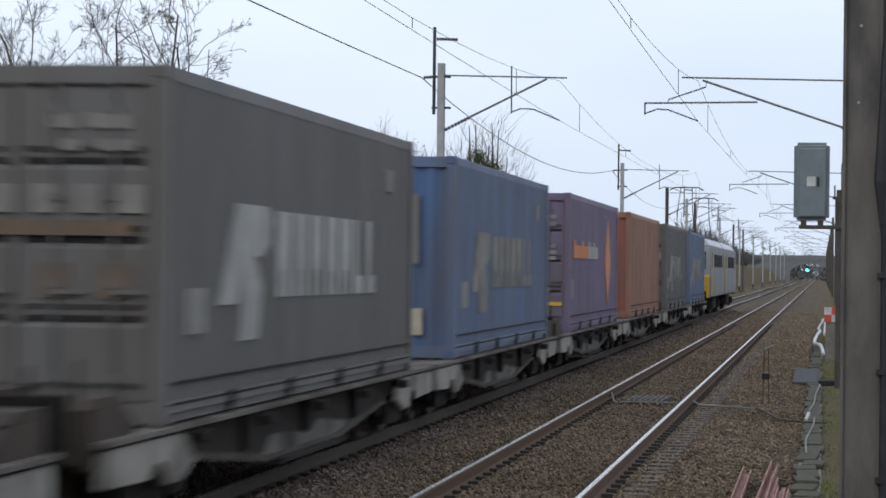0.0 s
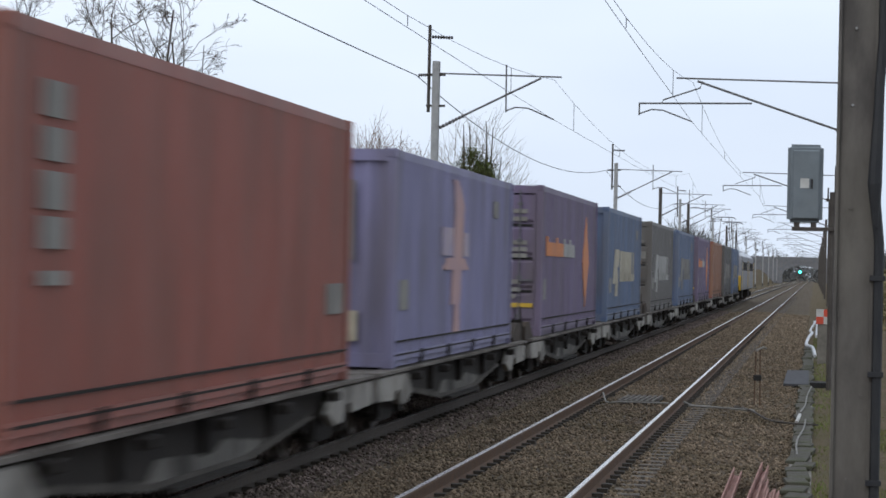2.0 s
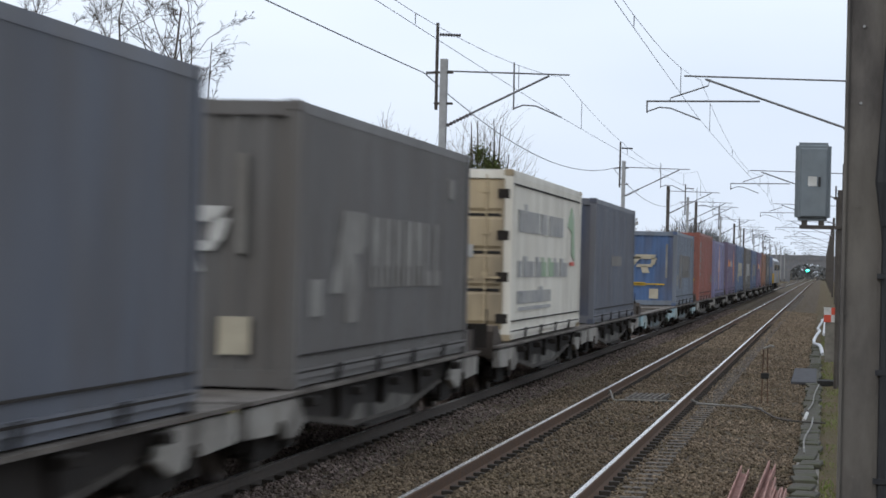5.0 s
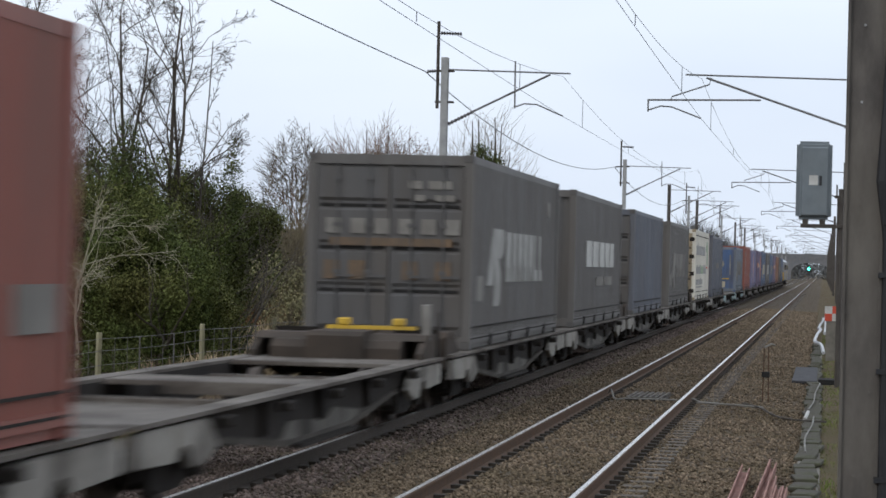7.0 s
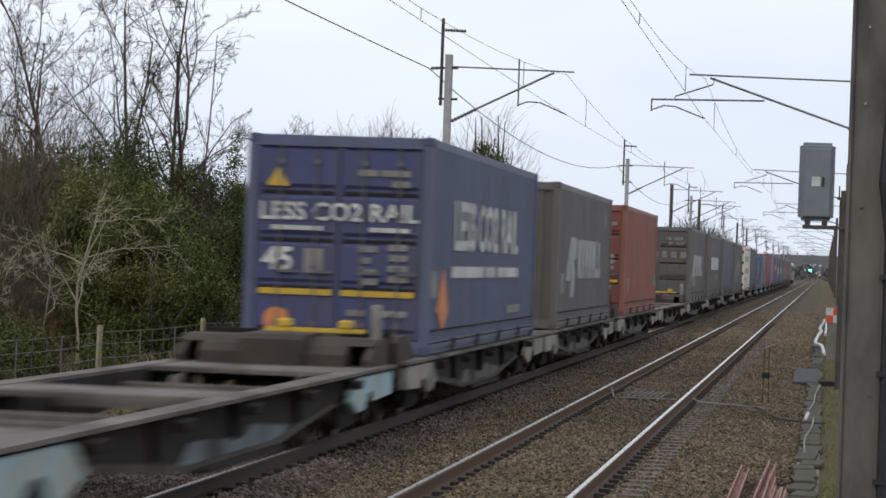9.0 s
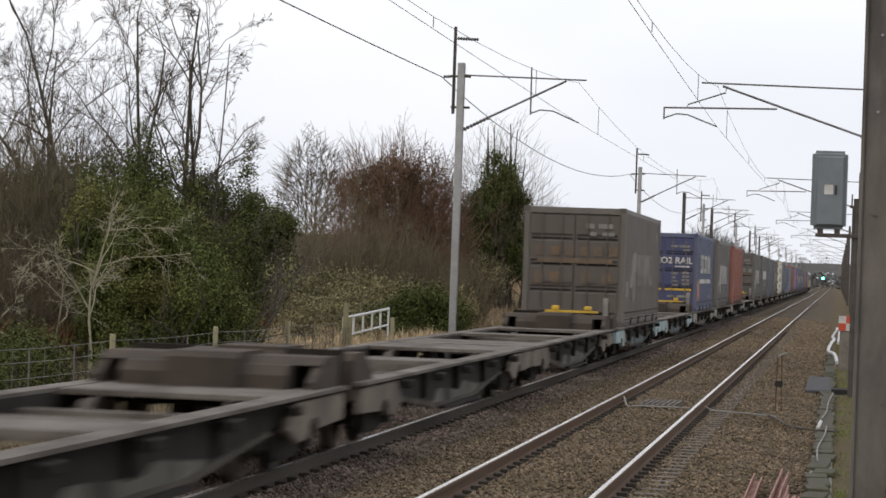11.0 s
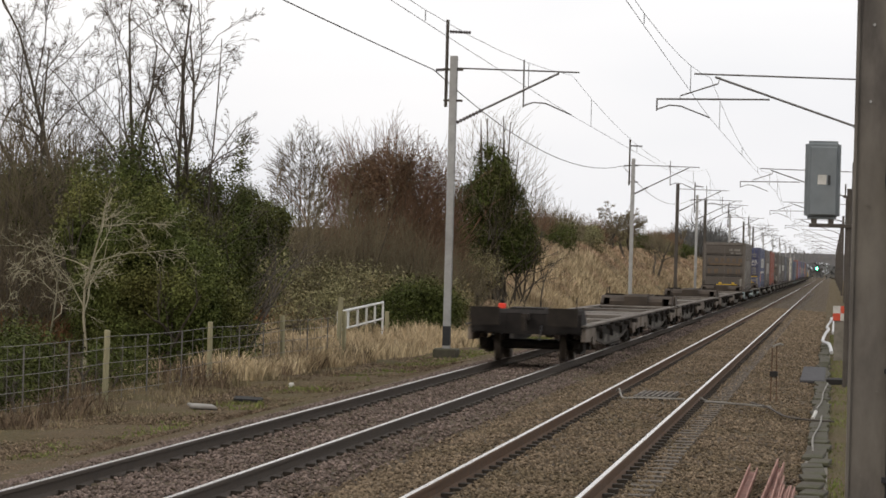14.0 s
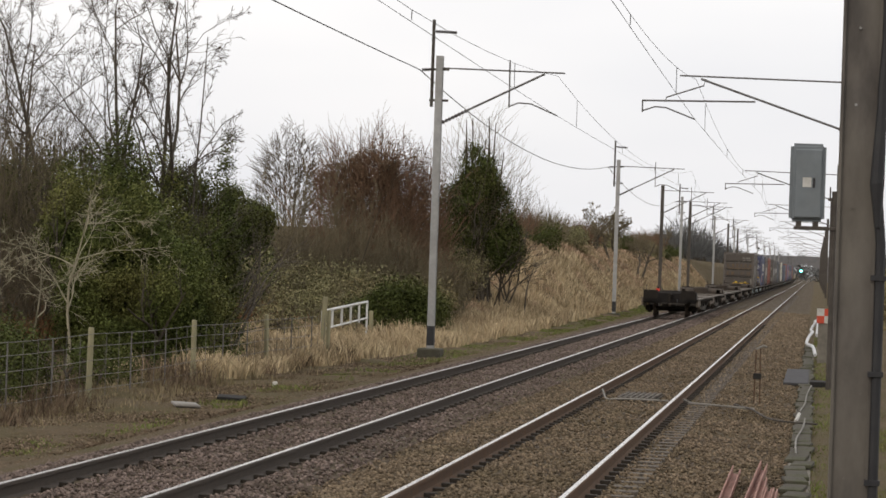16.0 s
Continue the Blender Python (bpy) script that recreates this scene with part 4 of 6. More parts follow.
def rail_marks(c):
    """Navy box: slogan on doors and side, length mark, labels."""
    face = pose(0, -0.006, 0, 90)
    words("slogan", "LESS CO2 RAIL", 0.33, M_WHITE, c, pose(0.0, -0.006, 1.86, 90), "white slogan LESS CO2 RAIL", 0.008)
    for x0, x1 in ((-0.9, -0.22), (0.42, 0.95)):
        end_bar("underline", M_WHITE, x0, x1, 1.62, 1.68)(c)
    words("length_mark", "45", 0.42, M_WHITE, c, pose(-0.8, -0.006, 1.22, 90), "white length mark 45", 0.012)
    end_bar("label_patch", M_FADED, -0.45, -0.2, 1.05, 1.38)(c)
    for x, z, w in ((0.25, 2.36, 0.25), (0.55, 2.36, 0.4), (0.7, 2.22, 0.25), (0.28, 1.35, 0.25), (0.3, 1.2, 0.15), (0.28, 1.05, 0.25), (0.3, 0.92, 0.25), (0.68, 1.38, 0.25), (0.7, 1.24, 0.25), (0.68, 1.1, 0.27), (0.7, 0.96, 0.25), (0.15, 0.5, 0.25), (0.5, 0.5, 0.45)):
        end_bar("code_bar", M_FADED, x, x + w, z, z + 0.085)(c)
    for x in (-1.05, 0.06):
        end_bar("hazard_stripe", M_YELLOW, x, x + 0.98, 0.76, 0.84, "yellow stripe")(c)
    bm = bmesh.new()
    v = [bm.verts.new(p) for p in ((-0.98, -0.005, 2.2), (-0.68, -0.005, 2.2), (-0.83, -0.005, 2.45), (-0.98, 0.02, 2.2), (-0.68, 0.02, 2.2), (-0.83, 0.02, 2.45))]
    for q in ((0, 1, 2), (5, 4, 3), (0, 3, 4, 1), (1, 4, 5, 2), (2, 5, 3, 0)):
        bm.faces.new([v[i] for i in q])
    part("warning_triangle", bm, M_YELLOW, c, "yellow warning triangle")
    disc = tube(bmesh.new(), [(-0.8, 0.02, 0.42), (-0.8, -0.006, 0.42)], 0.17, 16)
    part("round_label", disc, M_ORANGE, c, "orange round label")
    words("side_slogan", "LESS CO2 RAIL", 1.0, M_WHITE, c, pose(HALF + 0.002, 6.5, 1.74, 90, 0, 90) @ Matrix.Diagonal((1.28, 0.95, 1, 1)), "large white slogan LESS CO2 RAIL", 0.03)
    for y0, y1 in ((2.3, 6.0), (6.3, 7.5), (7.9, 10.9)):
        side_bar("underline", M_WHITE, y0, y1, 1.04, 1.2)(c)
    side_bar("label_patch", M_FADED, 0.16, 0.75, 0.77, 1.13)(c)
    bm = bmesh.new()
    extrude_x(bm, [(1.4, 0.3), (1.95, 0.58), (1.4, 1.15), (0.85, 0.58)], HALF - 0.02, HALF + 0.002)
    part("orange_label", bm, M_ORANGE, c, "orange label")
    side_bar("code_bar", M_FADED, 9.2, 11.2, 0.45, 0.58)(c)


def cooler_marks(c):
    """Cream box: three rows of unreadable print."""
    rng = random.Random(8)
    for z0, z1, y0, y1 in ((1.86, 2.24, 1.2, 9.6), (1.08, 1.36, 1.2, 10.6), (0.62, 0.84, 1.2, 7.1)):
        y = y0
        while y < y1:
            w = rng.uniform(0.28, 0.62)
            up = rng.choice((0.0, 0.0, 0.1))
            mat = M_GREENPRINT if z0 == 1.08 and 4.9 < y < 7.4 else M_BAR
            side_bar("print_bar", mat, y, min(y + w, y1), z0, z1 + up * (z1 - z0) * 3)(c)
            y += w + rng.choice((0.1, 0.14, 0.4))
    side_bar("print_line", M_BAR, 1.3, 7.1, 0.5, 0.56)(c)
    x = HALF + 0.002
    bm = bmesh.new()
    extrude_x(bm, [(10.6, 2.1), (11.4, 2.5), (11.9, 2.3), (12.3, 1.4), (11.6, 1.5), (11.4, 2.0)], x - 0.02, x)
    part("picture_patch", bm, M_GREENPRINT, c, "faded green and red print")
    side_bar("print_bar", M_RED, 11.3, 12.2, 1.3, 1.38)(c)
    side_bar("top_line", M_UNDER, 0.3, 13.4, 2.64, 2.67)(c)
    for z in (0.3, 1.0, 1.7, 2.4):
        end_bar("hinge", M_UNDER, 1.0, 1.2, z, z + 0.16)(c)
        end_bar("hinge", M_UNDER, -1.2, -1.0, z, z + 0.16)(c)
    end_bar("print_bar", M_BAR, -0.7, 0.6, 1.4, 1.62)(c)


def white_words(c):
    for y0, y1 in ((2.9, 4.4), (4.8, 6.3), (6.7, 8.0), (8.4, 9.6), (9.9, 11.0)):
        side_bar("letter_block", M_WHITE, y0, y1, 1.28, 1.86)(c)
    for y0, y1 in ((5.7, 7.8), (8.1, 10.7)):
        side_bar("word_block", M_FADED, y0, y1, 0.85, 1.06)(c)


# ---------------------------------------------------------------- plants
def grow(rng, p, d, length, radius, depth, out, wander=0.18, lift=0.05, kids=(5, 9), spread=0.7, shrink=0.62, min_r=0.006):
    """A limb with its twigs: the points and radii of each go into out. rng: a random.Random."""
    n = 7 if depth > 2 else 5 if depth > 1 else 3 if depth == 1 else 2
    k = 1 / math.sqrt(d[0] ** 2 + d[1] ** 2 + d[2] ** 2)
    d = (d[0] * k, d[1] * k, d[2] * k)
    pts, rads, dirs = [p], [radius], [d]
    step = length / n
    for i in range(n):
        d = (d[0] + rng.gauss(0, wander), d[1] + rng.gauss(0, wander), d[2] + rng.gauss(0, wander) + lift)
        k = 1 / math.sqrt(d[0] ** 2 + d[1] ** 2 + d[2] ** 2)
        d = (d[0] * k, d[1] * k, d[2] * k)
        p = (p[0] + d[0] * step, p[1] + d[1] * step, p[2] + d[2] * step)
        pts.append(p)
        dirs.append(d)
        rads.append(max(radius * (1 - 0.75 * (i + 1) / n), min_r * 0.6))
    out.append((pts, rads, 5 if radius > 0.04 else 3))
    if depth <= 0:
        return
    for _ in range(rng.randint(kids[0], kids[1] - 1)):
        f = rng.uniform(0.25, 1.0)
        i = min(int(f * n), n - 1)
        g = f * n - i
        a, b, w = pts[i], pts[i + 1], dirs[i]
        base = tuple(a[c] + (b[c] - a[c]) * g for c in range(3))
        s = [rng.gauss(0, 1) for _ in range(3)]
        dot = sum(s[c] * w[c] for c in range(3))
        s = [s[c] - w[c] * dot for c in range(3)]
        m = spread * rng.uniform(0.6, 1.3) / math.sqrt(sum(c * c for c in s) + 1e-9)
        grow(rng, base, tuple(w[c] + s[c] * m for c in range(3)), length * shrink * rng.uniform(0.6, 1.1) * (1.15 - 0.5 * f),
             max(rads[i] * 0.6, min_r), depth - 1, out, wander, lift, kids, spread, shrink, min_r)


def limbs_mesh(name, limbs, mat):
    """All limbs as tapered tubes in one mesh, worked out kind by kind."""
    verts, faces, base = [], [], 0
    for n, sides in sorted({(len(l[0]), l[2]) for l in limbs}):
        some = [l for l in limbs if len(l[0]) == n and l[2] == sides]
        pts, rads = np.array([l[0] for l in some]), np.array([l[1] for l in some])
        d = np.gradient(pts, axis=1)
        d /= np.linalg.norm(d, axis=2)[..., None] + 1e-9
        ref = np.where(np.abs(d[..., 2:3]) < 0.9, np.array([0, 0, 1.0]), np.array([1.0, 0, 0]))
        u = np.cross(d, ref)
        u /= np.linalg.norm(u, axis=2)[..., None] + 1e-9
        w = np.cross(d, u)
        a = 2 * np.pi * np.arange(sides) / sides
        ring = pts[:, :, None] + rads[:, :, None, None] * (u[:, :, None] * np.cos(a)[:, None] + w[:, :, None] * np.sin(a)[:, None])
        verts.append(ring.reshape(-1, 3))
        idx = base + np.arange(len(some) * n * sides).reshape(len(some), n, sides)
        nxt = np.roll(idx, -1, axis=2)
        faces.append(np.stack([idx[:, :-1], nxt[:, :-1], nxt[:, 1:], idx[:, 1:]], -1).reshape(-1, 4))
        base += len(some) * n * sides
    return soup(name, np.concatenate(verts), np.concatenate(faces), mat)


def leaf_mesh(name, rng, centres, per, radius, size, mat):
    """Leaves in clumps round the centres: small quads that face outwards and up from their clump."""
    n = len(centres) * per
    off = rng.normal(0, 1, (n, 3))
    c = np.repeat(centres, per, axis=0) + off * np.repeat(np.broadcast_to(radius, len(centres)), per)[:, None]
    face = off * 0.7 + np.array([0, 0, 0.55]) + rng.normal(0, 0.45, (n, 3))
    face /= np.linalg.norm(face, axis=1)[:, None]
    a = np.cross(face, rng.normal(0, 1, (n, 3)))
    a /= np.linalg.norm(a, axis=1)[:, None]
    b = np.cross(face, a)
    s = size * rng.uniform(0.6, 1.35, n)[:, None]
    v = np.stack([c - a * s, c + b * s * 0.55, c + a * s, c - b * s * 0.55], 1).reshape(-1, 3)
    return soup(name, v, np.arange(n * 4).reshape(n, 4), mat)


def clumps(rng, centre, half, count, hollow=0.35):
    """Places of clumps in a lumpy body, more of them towards its skin."""
    out = []
    while len(out) < count:
        p = rng.uniform(-1, 1, 3)
        r = np.linalg.norm(p)
        q = p * np.array(half) + np.array(centre)
        lump = 0.82 + 0.5 * noise.noise((q[0] * 0.55, q[1] * 0.55, q[2] * 0.7))
        if hollow < r < lump and noise.noise((q[0] * 1.3, q[1] * 1.3, q[2] * 1.3 + 9)) > -0.28:
            out.append(q)
    return np.array(out)


M_BARK = surf("bark", (0.098, 0.083, 0.066), (0.066, 0.056, 0.045), 8, 0.95, 0, 0.4, 40)
M_BARK_PALE = surf("pale_bark", (0.34, 0.305, 0.22), (0.25, 0.225, 0.16), 8, 0.95, 0, 0.4, 40, (0.12, 0.13, 0.06), 0.5)
M_TWIG_BROWN = surf("red_brown_twigs", (0.185, 0.11, 0.07), (0.125, 0.076, 0.05), 3, 0.95, 0, 0)
M_TWIG_DARK = surf("dark_brown_twigs", (0.105, 0.083, 0.055), (0.065, 0.052, 0.035), 3, 0.95, 0, 0)
M_TWIG_GREY = surf("grey_brown_twigs", (0.17, 0.14, 0.09), (0.11, 0.092, 0.06), 3, 0.95, 0, 0)
M_IVY = surf("ivy_leaf", (0.094, 0.112, 0.032), (0.04, 0.051, 0.015), 1.1, 0.7, 0, 0, per=0.7, dirt=(0.14, 0.13, 0.045), amount=0.8, dirt_scale=0.6, sheen=0.06)
M_DARKLEAF = surf("dark_evergreen_leaf", (0.07, 0.084, 0.024), (0.029, 0.037, 0.012), 1.0, 0.7, 0, 0, per=0.6, dirt=(0.09, 0.085, 0.03), amount=0.7, dirt_scale=0.5, sheen=0.05)
M_SCRUB = surf("olive_scrub_leaf", (0.20, 0.185, 0.095), (0.13, 0.122, 0.062), 1.2, 0.8, 0, 0, per=0.5, dirt=(0.17, 0.125, 0.065), amount=0.7, dirt_scale=0.5, sheen=0.2)
M_STRAW = surf("dry_grass", (0.48, 0.385, 0.245), (0.35, 0.275, 0.17), 1.0, 0.95, 0, 0, per=0.4, dirt=(0.25, 0.175, 0.105), amount=0.75, dirt_scale=0.25, sheen=0.1)
M_GREENBLADE = surf("green_grass", (0.13, 0.155, 0.045), (0.10, 0.12, 0.035), 1.0, 0.9, 0, 0, per=0.4, dirt=(0.14, 0.12, 0.05), amount=0.7, dirt_scale=0.5, sheen=0.15)
M_DEADLEAF = surf("withered_leaf", (0.15, 0.092, 0.058), (0.088, 0.056, 0.037), 1.0, 0.9, 0, 0, per=0.5, dirt=(0.12, 0.098, 0.056), amount=0.7, dirt_scale=0.5, sheen=0.05)
M_DULLSTRAW = surf("dull_dry_grass", (0.25, 0.20, 0.125), (0.17, 0.135, 0.082), 1.0, 0.95, 0, 0, per=0.45, dirt=(0.13, 0.11, 0.055), amount=0.8, dirt_scale=0.4, sheen=0.1)
M_BANK = surf("bank_bracken", (0.40, 0.275, 0.185), (0.30, 0.21, 0.14), 0.6, 0.95, 0, 0, per=0.4, dirt=(0.27, 0.225, 0.13), amount=0.85, dirt_scale=0.16, sheen=0.1)
M_LITTER = surf("dead_litter", (0.125, 0.088, 0.058), (0.085, 0.062, 0.042), 1.5, 0.95, 0, 0, per=0.5, sheen=0.1)
M_BRACKEN = surf("dead_bracken", (0.19, 0.095, 0.05), (0.13, 0.068, 0.038), 1.0, 0.95, 0, 0, per=0.4, sheen=0.1)


def bare_tree(name, label, seed, x, y, height, radius, mat, depth=4, lean=(0, 0), stems=1, kids=(5, 9), spread=0.7, wander=0.16, lift=0.06, min_r=0.006, ivy=None, reach=0.6, splay=0.8):
    """A leafless tree at x, y: trunk and limbs, fine twigs, and ivy up to a height."""
    rng, nrng = random.Random(seed), np.random.RandomState(seed)
    tree = tagged(new(name), label, "tree")
    tree.matrix_basis = pose(x, y, float(ground_z(x, y)) - 0.1)
    limbs = []
    for k in range(stems):
        a = 2 * math.pi * k / max(stems, 1) + rng.uniform(0, 1)
        off = 0.25 * (stems > 1)
        grow(rng, (off * math.cos(a), off * math.sin(a), 0), (lean[0] + off * math.cos(a) * splay, lean[1] + off * math.sin(a) * splay, 1),
             height * rng.uniform(0.7, 0.9), radius, depth, limbs, wander, lift, kids, spread, reach, min_r)
    thick = [l for l in limbs if l[1][0] > 0.035]
    thin = [l for l in limbs if l[1][0] <= 0.035]
    part("trunk", limbs_mesh("trunk", thick or limbs[:1], M_BARK_PALE if mat is M_BARK_PALE else M_BARK), None, tree)
    if thin:
        tagged(part("twigwork", limbs_mesh("twigwork", thin, mat), None, tree), kind="stuff")
    if ivy:
        top, per = ivy
        pts = np.array([q for l in thick for q in l[0] if q[2] < top])
        pts = pts[nrng.randint(0, len(pts), 420)] + nrng.normal(0, 0.1, (420, 3))
        tagged(part("ivy", leaf_mesh("ivy", nrng, pts, per, 0.14, 0.03, M_IVY), None, tree, "ivy on the stems"), kind="stuff")
    return tree


def twig_dome(name, label, seed, x, y, half, base, height, count, mat, length=1.5, radius=0.009, fan=0.35, category="tree", trunk=0.07, stray=0.4):
    """A close crown of fine upright twigs in an uneven dome, on a few stems. base, height: over the ground."""
    rng = random.Random(seed)
    tree = tagged(new(name), label, category)
    tree.matrix_basis = pose(x, y, float(ground_z(x, y)) - 0.1)
    stems, twigs = [], []
    for k in range(9):
        a, q = rng.uniform(0, 2 * math.pi), rng.uniform(0.1, 0.75)
        foot = (half[0] * 0.22 * math.cos(a), half[1] * 0.22 * math.sin(a), 0)
        tip = (half[0] * q * math.cos(a), half[1] * q * math.sin(a), base + (height - base) * math.sqrt(1 - q * q) * rng.uniform(0.7, 0.95))
        pts = [tuple(f + (t - f) * g ** (1.3 if c < 2 else 1.0) + rng.gauss(0, 0.04 * height * g * (1 - g)) for c, (f, t) in enumerate(zip(foot, tip))) for g in (0, 0.2, 0.4, 0.6, 0.8, 1)]
        stems.append((pts, [trunk * (1 - 0.8 * g / 5) for g in range(6)], 5))
    for k in range(count):
        a, q = rng.uniform(0, 2 * math.pi), math.sqrt(rng.random())
        px, py = half[0] * q * math.cos(a), half[1] * q * math.sin(a)
        lump = 0.86 + 0.34 * noise.noise((px * 0.9 + seed, py * 0.9, 3.1)) + rng.gauss(0, 0.035)
        top = base + (height - base) * math.sqrt(max(1 - q * q, 0)) * lump
        z = rng.uniform(base * rng.uniform(0.3, 1.0), max(top, base * 0.8))
        d = [px / half[0] * fan + rng.gauss(0, stray), py / half[1] * fan + rng.gauss(0, stray), 1.0]
        ln = length * rng.uniform(0.4, 1.1)
        p, pts, rads = (px, py, z), [], []
        for i in range(4):
            pts.append(p)
            rads.append(radius * (1 - 0.22 * i))
            d = [c + rng.gauss(0, 0.2) for c in d]
            k2 = ln / 3 / math.sqrt(sum(c * c for c in d))
            p = tuple(p[c] + d[c] * k2 for c in range(3))
        twigs.append((pts, rads, 3))
    tagged(part("stemwork", limbs_mesh("stemwork", stems, M_BARK), None, tree), kind="stuff")
    tagged(part("twigwork", limbs_mesh("twigwork", twigs, mat), None, tree), kind="stuff")
    return tree


def plant(tree, places):
    """More trees of the same growth, turned: x, y, degrees."""
    for x, y, a in places:
        copy_thing(tree, pose(x, y, float(ground_z(x, y)) - 0.1, 0, 0, a))


def bush(name, label, seed, bodies, count, per, mat, size=0.075, radius=0.22, twigs=None, category="bush"):
    """A shrub: clumps of leaves round hidden stems. bodies: (centre x, y, height above ground, half sizes)."""
    rng, twig = np.random.RandomState(seed), random.Random(seed)
    thing = tagged(new(name), label, category)
    cs, limbs = [], []
    total = sum(h[0] * h[1] * h[2] for _, _, _, h in bodies)
    for x, y, up, half in bodies:
        g = float(ground_z(x, y))
        k = max(int(count * half[0] * half[1] * half[2] / total), 10)
        cs.append(clumps(rng, (x, y, g + up), half, k))
        for _ in range(5):
            grow(twig, (x + twig.gauss(0, half[0] * 0.3), y + twig.gauss(0, half[1] * 0.3), g - 0.1), (twig.gauss(0, 0.2), twig.gauss(0, 0.2), 1), (up + half[2]) * 0.72, 0.05, 2, limbs, 0.2, 0.03, (3, 6))
    cs = np.concatenate(cs)
    cs = cs[cs[:, 2] > ground_z(cs[:, 0], cs[:, 1])]
    tagged(part("branchwork", limbs_mesh("branchwork", limbs, twigs or M_BARK), None, thing), kind="stuff")
    tagged(part("foliage", leaf_mesh("foliage", rng, cs, per, radius, size, mat), None, thing), kind="stuff")
    return thing


def blades(name, label, seed, area, count, height, mat, width=0.012, keep=None, lean=0.35):
    """Grass: bent narrow blades over an area (x0, x1, y0, y1), thicker towards the camera's end."""
    rng = np.random.RandomState(seed)
    x0, x1, y0, y1 = area
    x = rng.uniform(x0, x1, count)
    y = y0 + (y1 - y0) * rng.uniform(0, 1, count) ** 1.35
    if keep is not None:
        k = keep(x, y, rng)
        x, y = x[k], y[k]
    n = len(x)
    z = ground_z(x, y) - 0.03
    patch = np.array([0.65 + 0.7 * noise.noise((a * 0.5, b * 0.3, seed)) for a, b in zip(x, y)]).clip(0.25, 1.5)
    h = height * rng.uniform(0.45, 1.25, n) * patch
    a = rng.uniform(0, 2 * np.pi, n)
    w = width * rng.uniform(0.7, 1.5, n) * (1 + y / 120)
    lx, ly = rng.normal(0, lean, n) * h, rng.normal(0, lean, n) * h
    dx, dy = np.cos(a) * w, np.sin(a) * w
    p = np.stack([x, y, z], -1)
    side = np.stack([dx, dy, np.zeros(n)], -1)
    mid = p + np.stack([lx * 0.35, ly * 0.35, h * 0.6], -1)
    tip = p + np.stack([lx, ly, h], -1)
    v = np.stack([p - side, p + side, mid + side * 0.7, mid - side * 0.7, tip], 1).reshape(-1, 3)
    i = np.arange(n)[:, None] * 5
    tri = np.concatenate([i + np.array([[0, 1, 2]]), i + np.array([[0, 2, 3]]), i + np.array([[3, 2, 4]])])
    tagged(new(name, soup(name, v, tri, mat)), label, "grass", kind="stuff")


def stones(name, label, seed, x0, x1, y0, y1, count, mat, size=0.026, ground=ballast_z):
    """Loose stones: squashed, turned, uneven lumps."""
    rng = np.random.RandomState(seed)
    base = np.array([(1, 0, 0), (-1, 0, 0), (0, 1, 0), (0, -1, 0), (0, 0, 1), (0, 0, -1)], float)
    tri = np.array([(0, 2, 4), (2, 1, 4), (1, 3, 4), (3, 0, 4), (2, 0, 5), (1, 2, 5), (3, 1, 5), (0, 3, 5)])
    x = rng.uniform(x0, x1, count)
    y = y0 + (y1 - y0) * rng.uniform(0, 1, count) ** 2.4
    off = np.min(np.abs(x[:, None] - np.array([c + d for c in (X_NEAR, X_FAR) for d in (-0.7525, 0.7525)])), axis=1)
    keep = off > 0.16
    x, y = x[keep], y[keep]
    count = len(x)
    z = ground(x) + rng.uniform(-0.004, 0.02, count)
    s = size * rng.uniform(0.55, 1.6, count) * (1 + np.maximum(y - 60, 0) / 110)
    v = base[None] * rng.uniform(0.6, 1.3, (count, 6, 1)) * s[:, None, None] * np.array([1, 1, 0.75])
    v = v + rng.normal(0, 0.12, v.shape) * s[:, None, None]
    a = rng.uniform(0, 2 * np.pi, count)
    t = rng.uniform(-0.6, 0.6, count)
    ca, sa, ct, st = np.cos(a)[:, None], np.sin(a)[:, None], np.cos(t)[:, None], np.sin(t)[:, None]
    vx, vy, vz = v[..., 0], v[..., 1] * ct - v[..., 2] * st, v[..., 1] * st + v[..., 2] * ct
    v = np.stack([vx * ca - vy * sa + x[:, None], vx * sa + vy * ca + y[:, None], vz + z[:, None]], -1)
    f = (np.arange(count)[:, None, None] * 6 + tri[None]).reshape(-1, 3)
    tagged(new(name, soup(name, v.reshape(-1, 3), f, mat)), label, "ballast", kind="stuff")


# ---------------------------------------------------------------- lineside things
def build_fence():
    fence = tagged(new("wire_fence"), "weathered timber post and wire mesh fence along the cess", "fence")
    ys = [16.3, 24.3, 32.4, 40.5, 48.5, 56.9, 64.7, 73.0]
    x = -12.5
    g = lambda y: float(ground_z(x, y))
    for k, y in enumerate(ys):
        bm = bevelled(boxes((-0.043, 0.043, -0.043, 0.043, -0.3, 1.25)), 0.012)
        part("post", bm, M_POST, fence, at=pose(x, y, g(y), (k % 3 - 1) * 1.2, (k * 7 % 5 - 2) * 0.7, k * 11))
    for z in (0.18, 0.42, 0.68, 0.93, 1.14):
        pts = []
        for a, b in zip(ys, ys[1:]):
            for i in range(4):
                y = a + (b - a) * i / 4
                pts.append((x + 0.06, y, g(y) + z - 0.03 * math.sin(math.pi * i / 4)))
        part("strand", tube(bmesh.new(), pts, 0.006, 4), M_FENCEWIRE, fence)
    for a, b in zip(ys[3:], ys[4:]):
        for i in range(1, 9):
            y = a + (b - a) * i / 9
            r = 0.014 if i in (3, 6) else 0.005
            part("upright_wire", tube(bmesh.new(), [(x + 0.06, y, g(y) + 0.02), (x + 0.06, y, g(y) + 1.13)], r, 4), M_FENCEWIRE, fence)


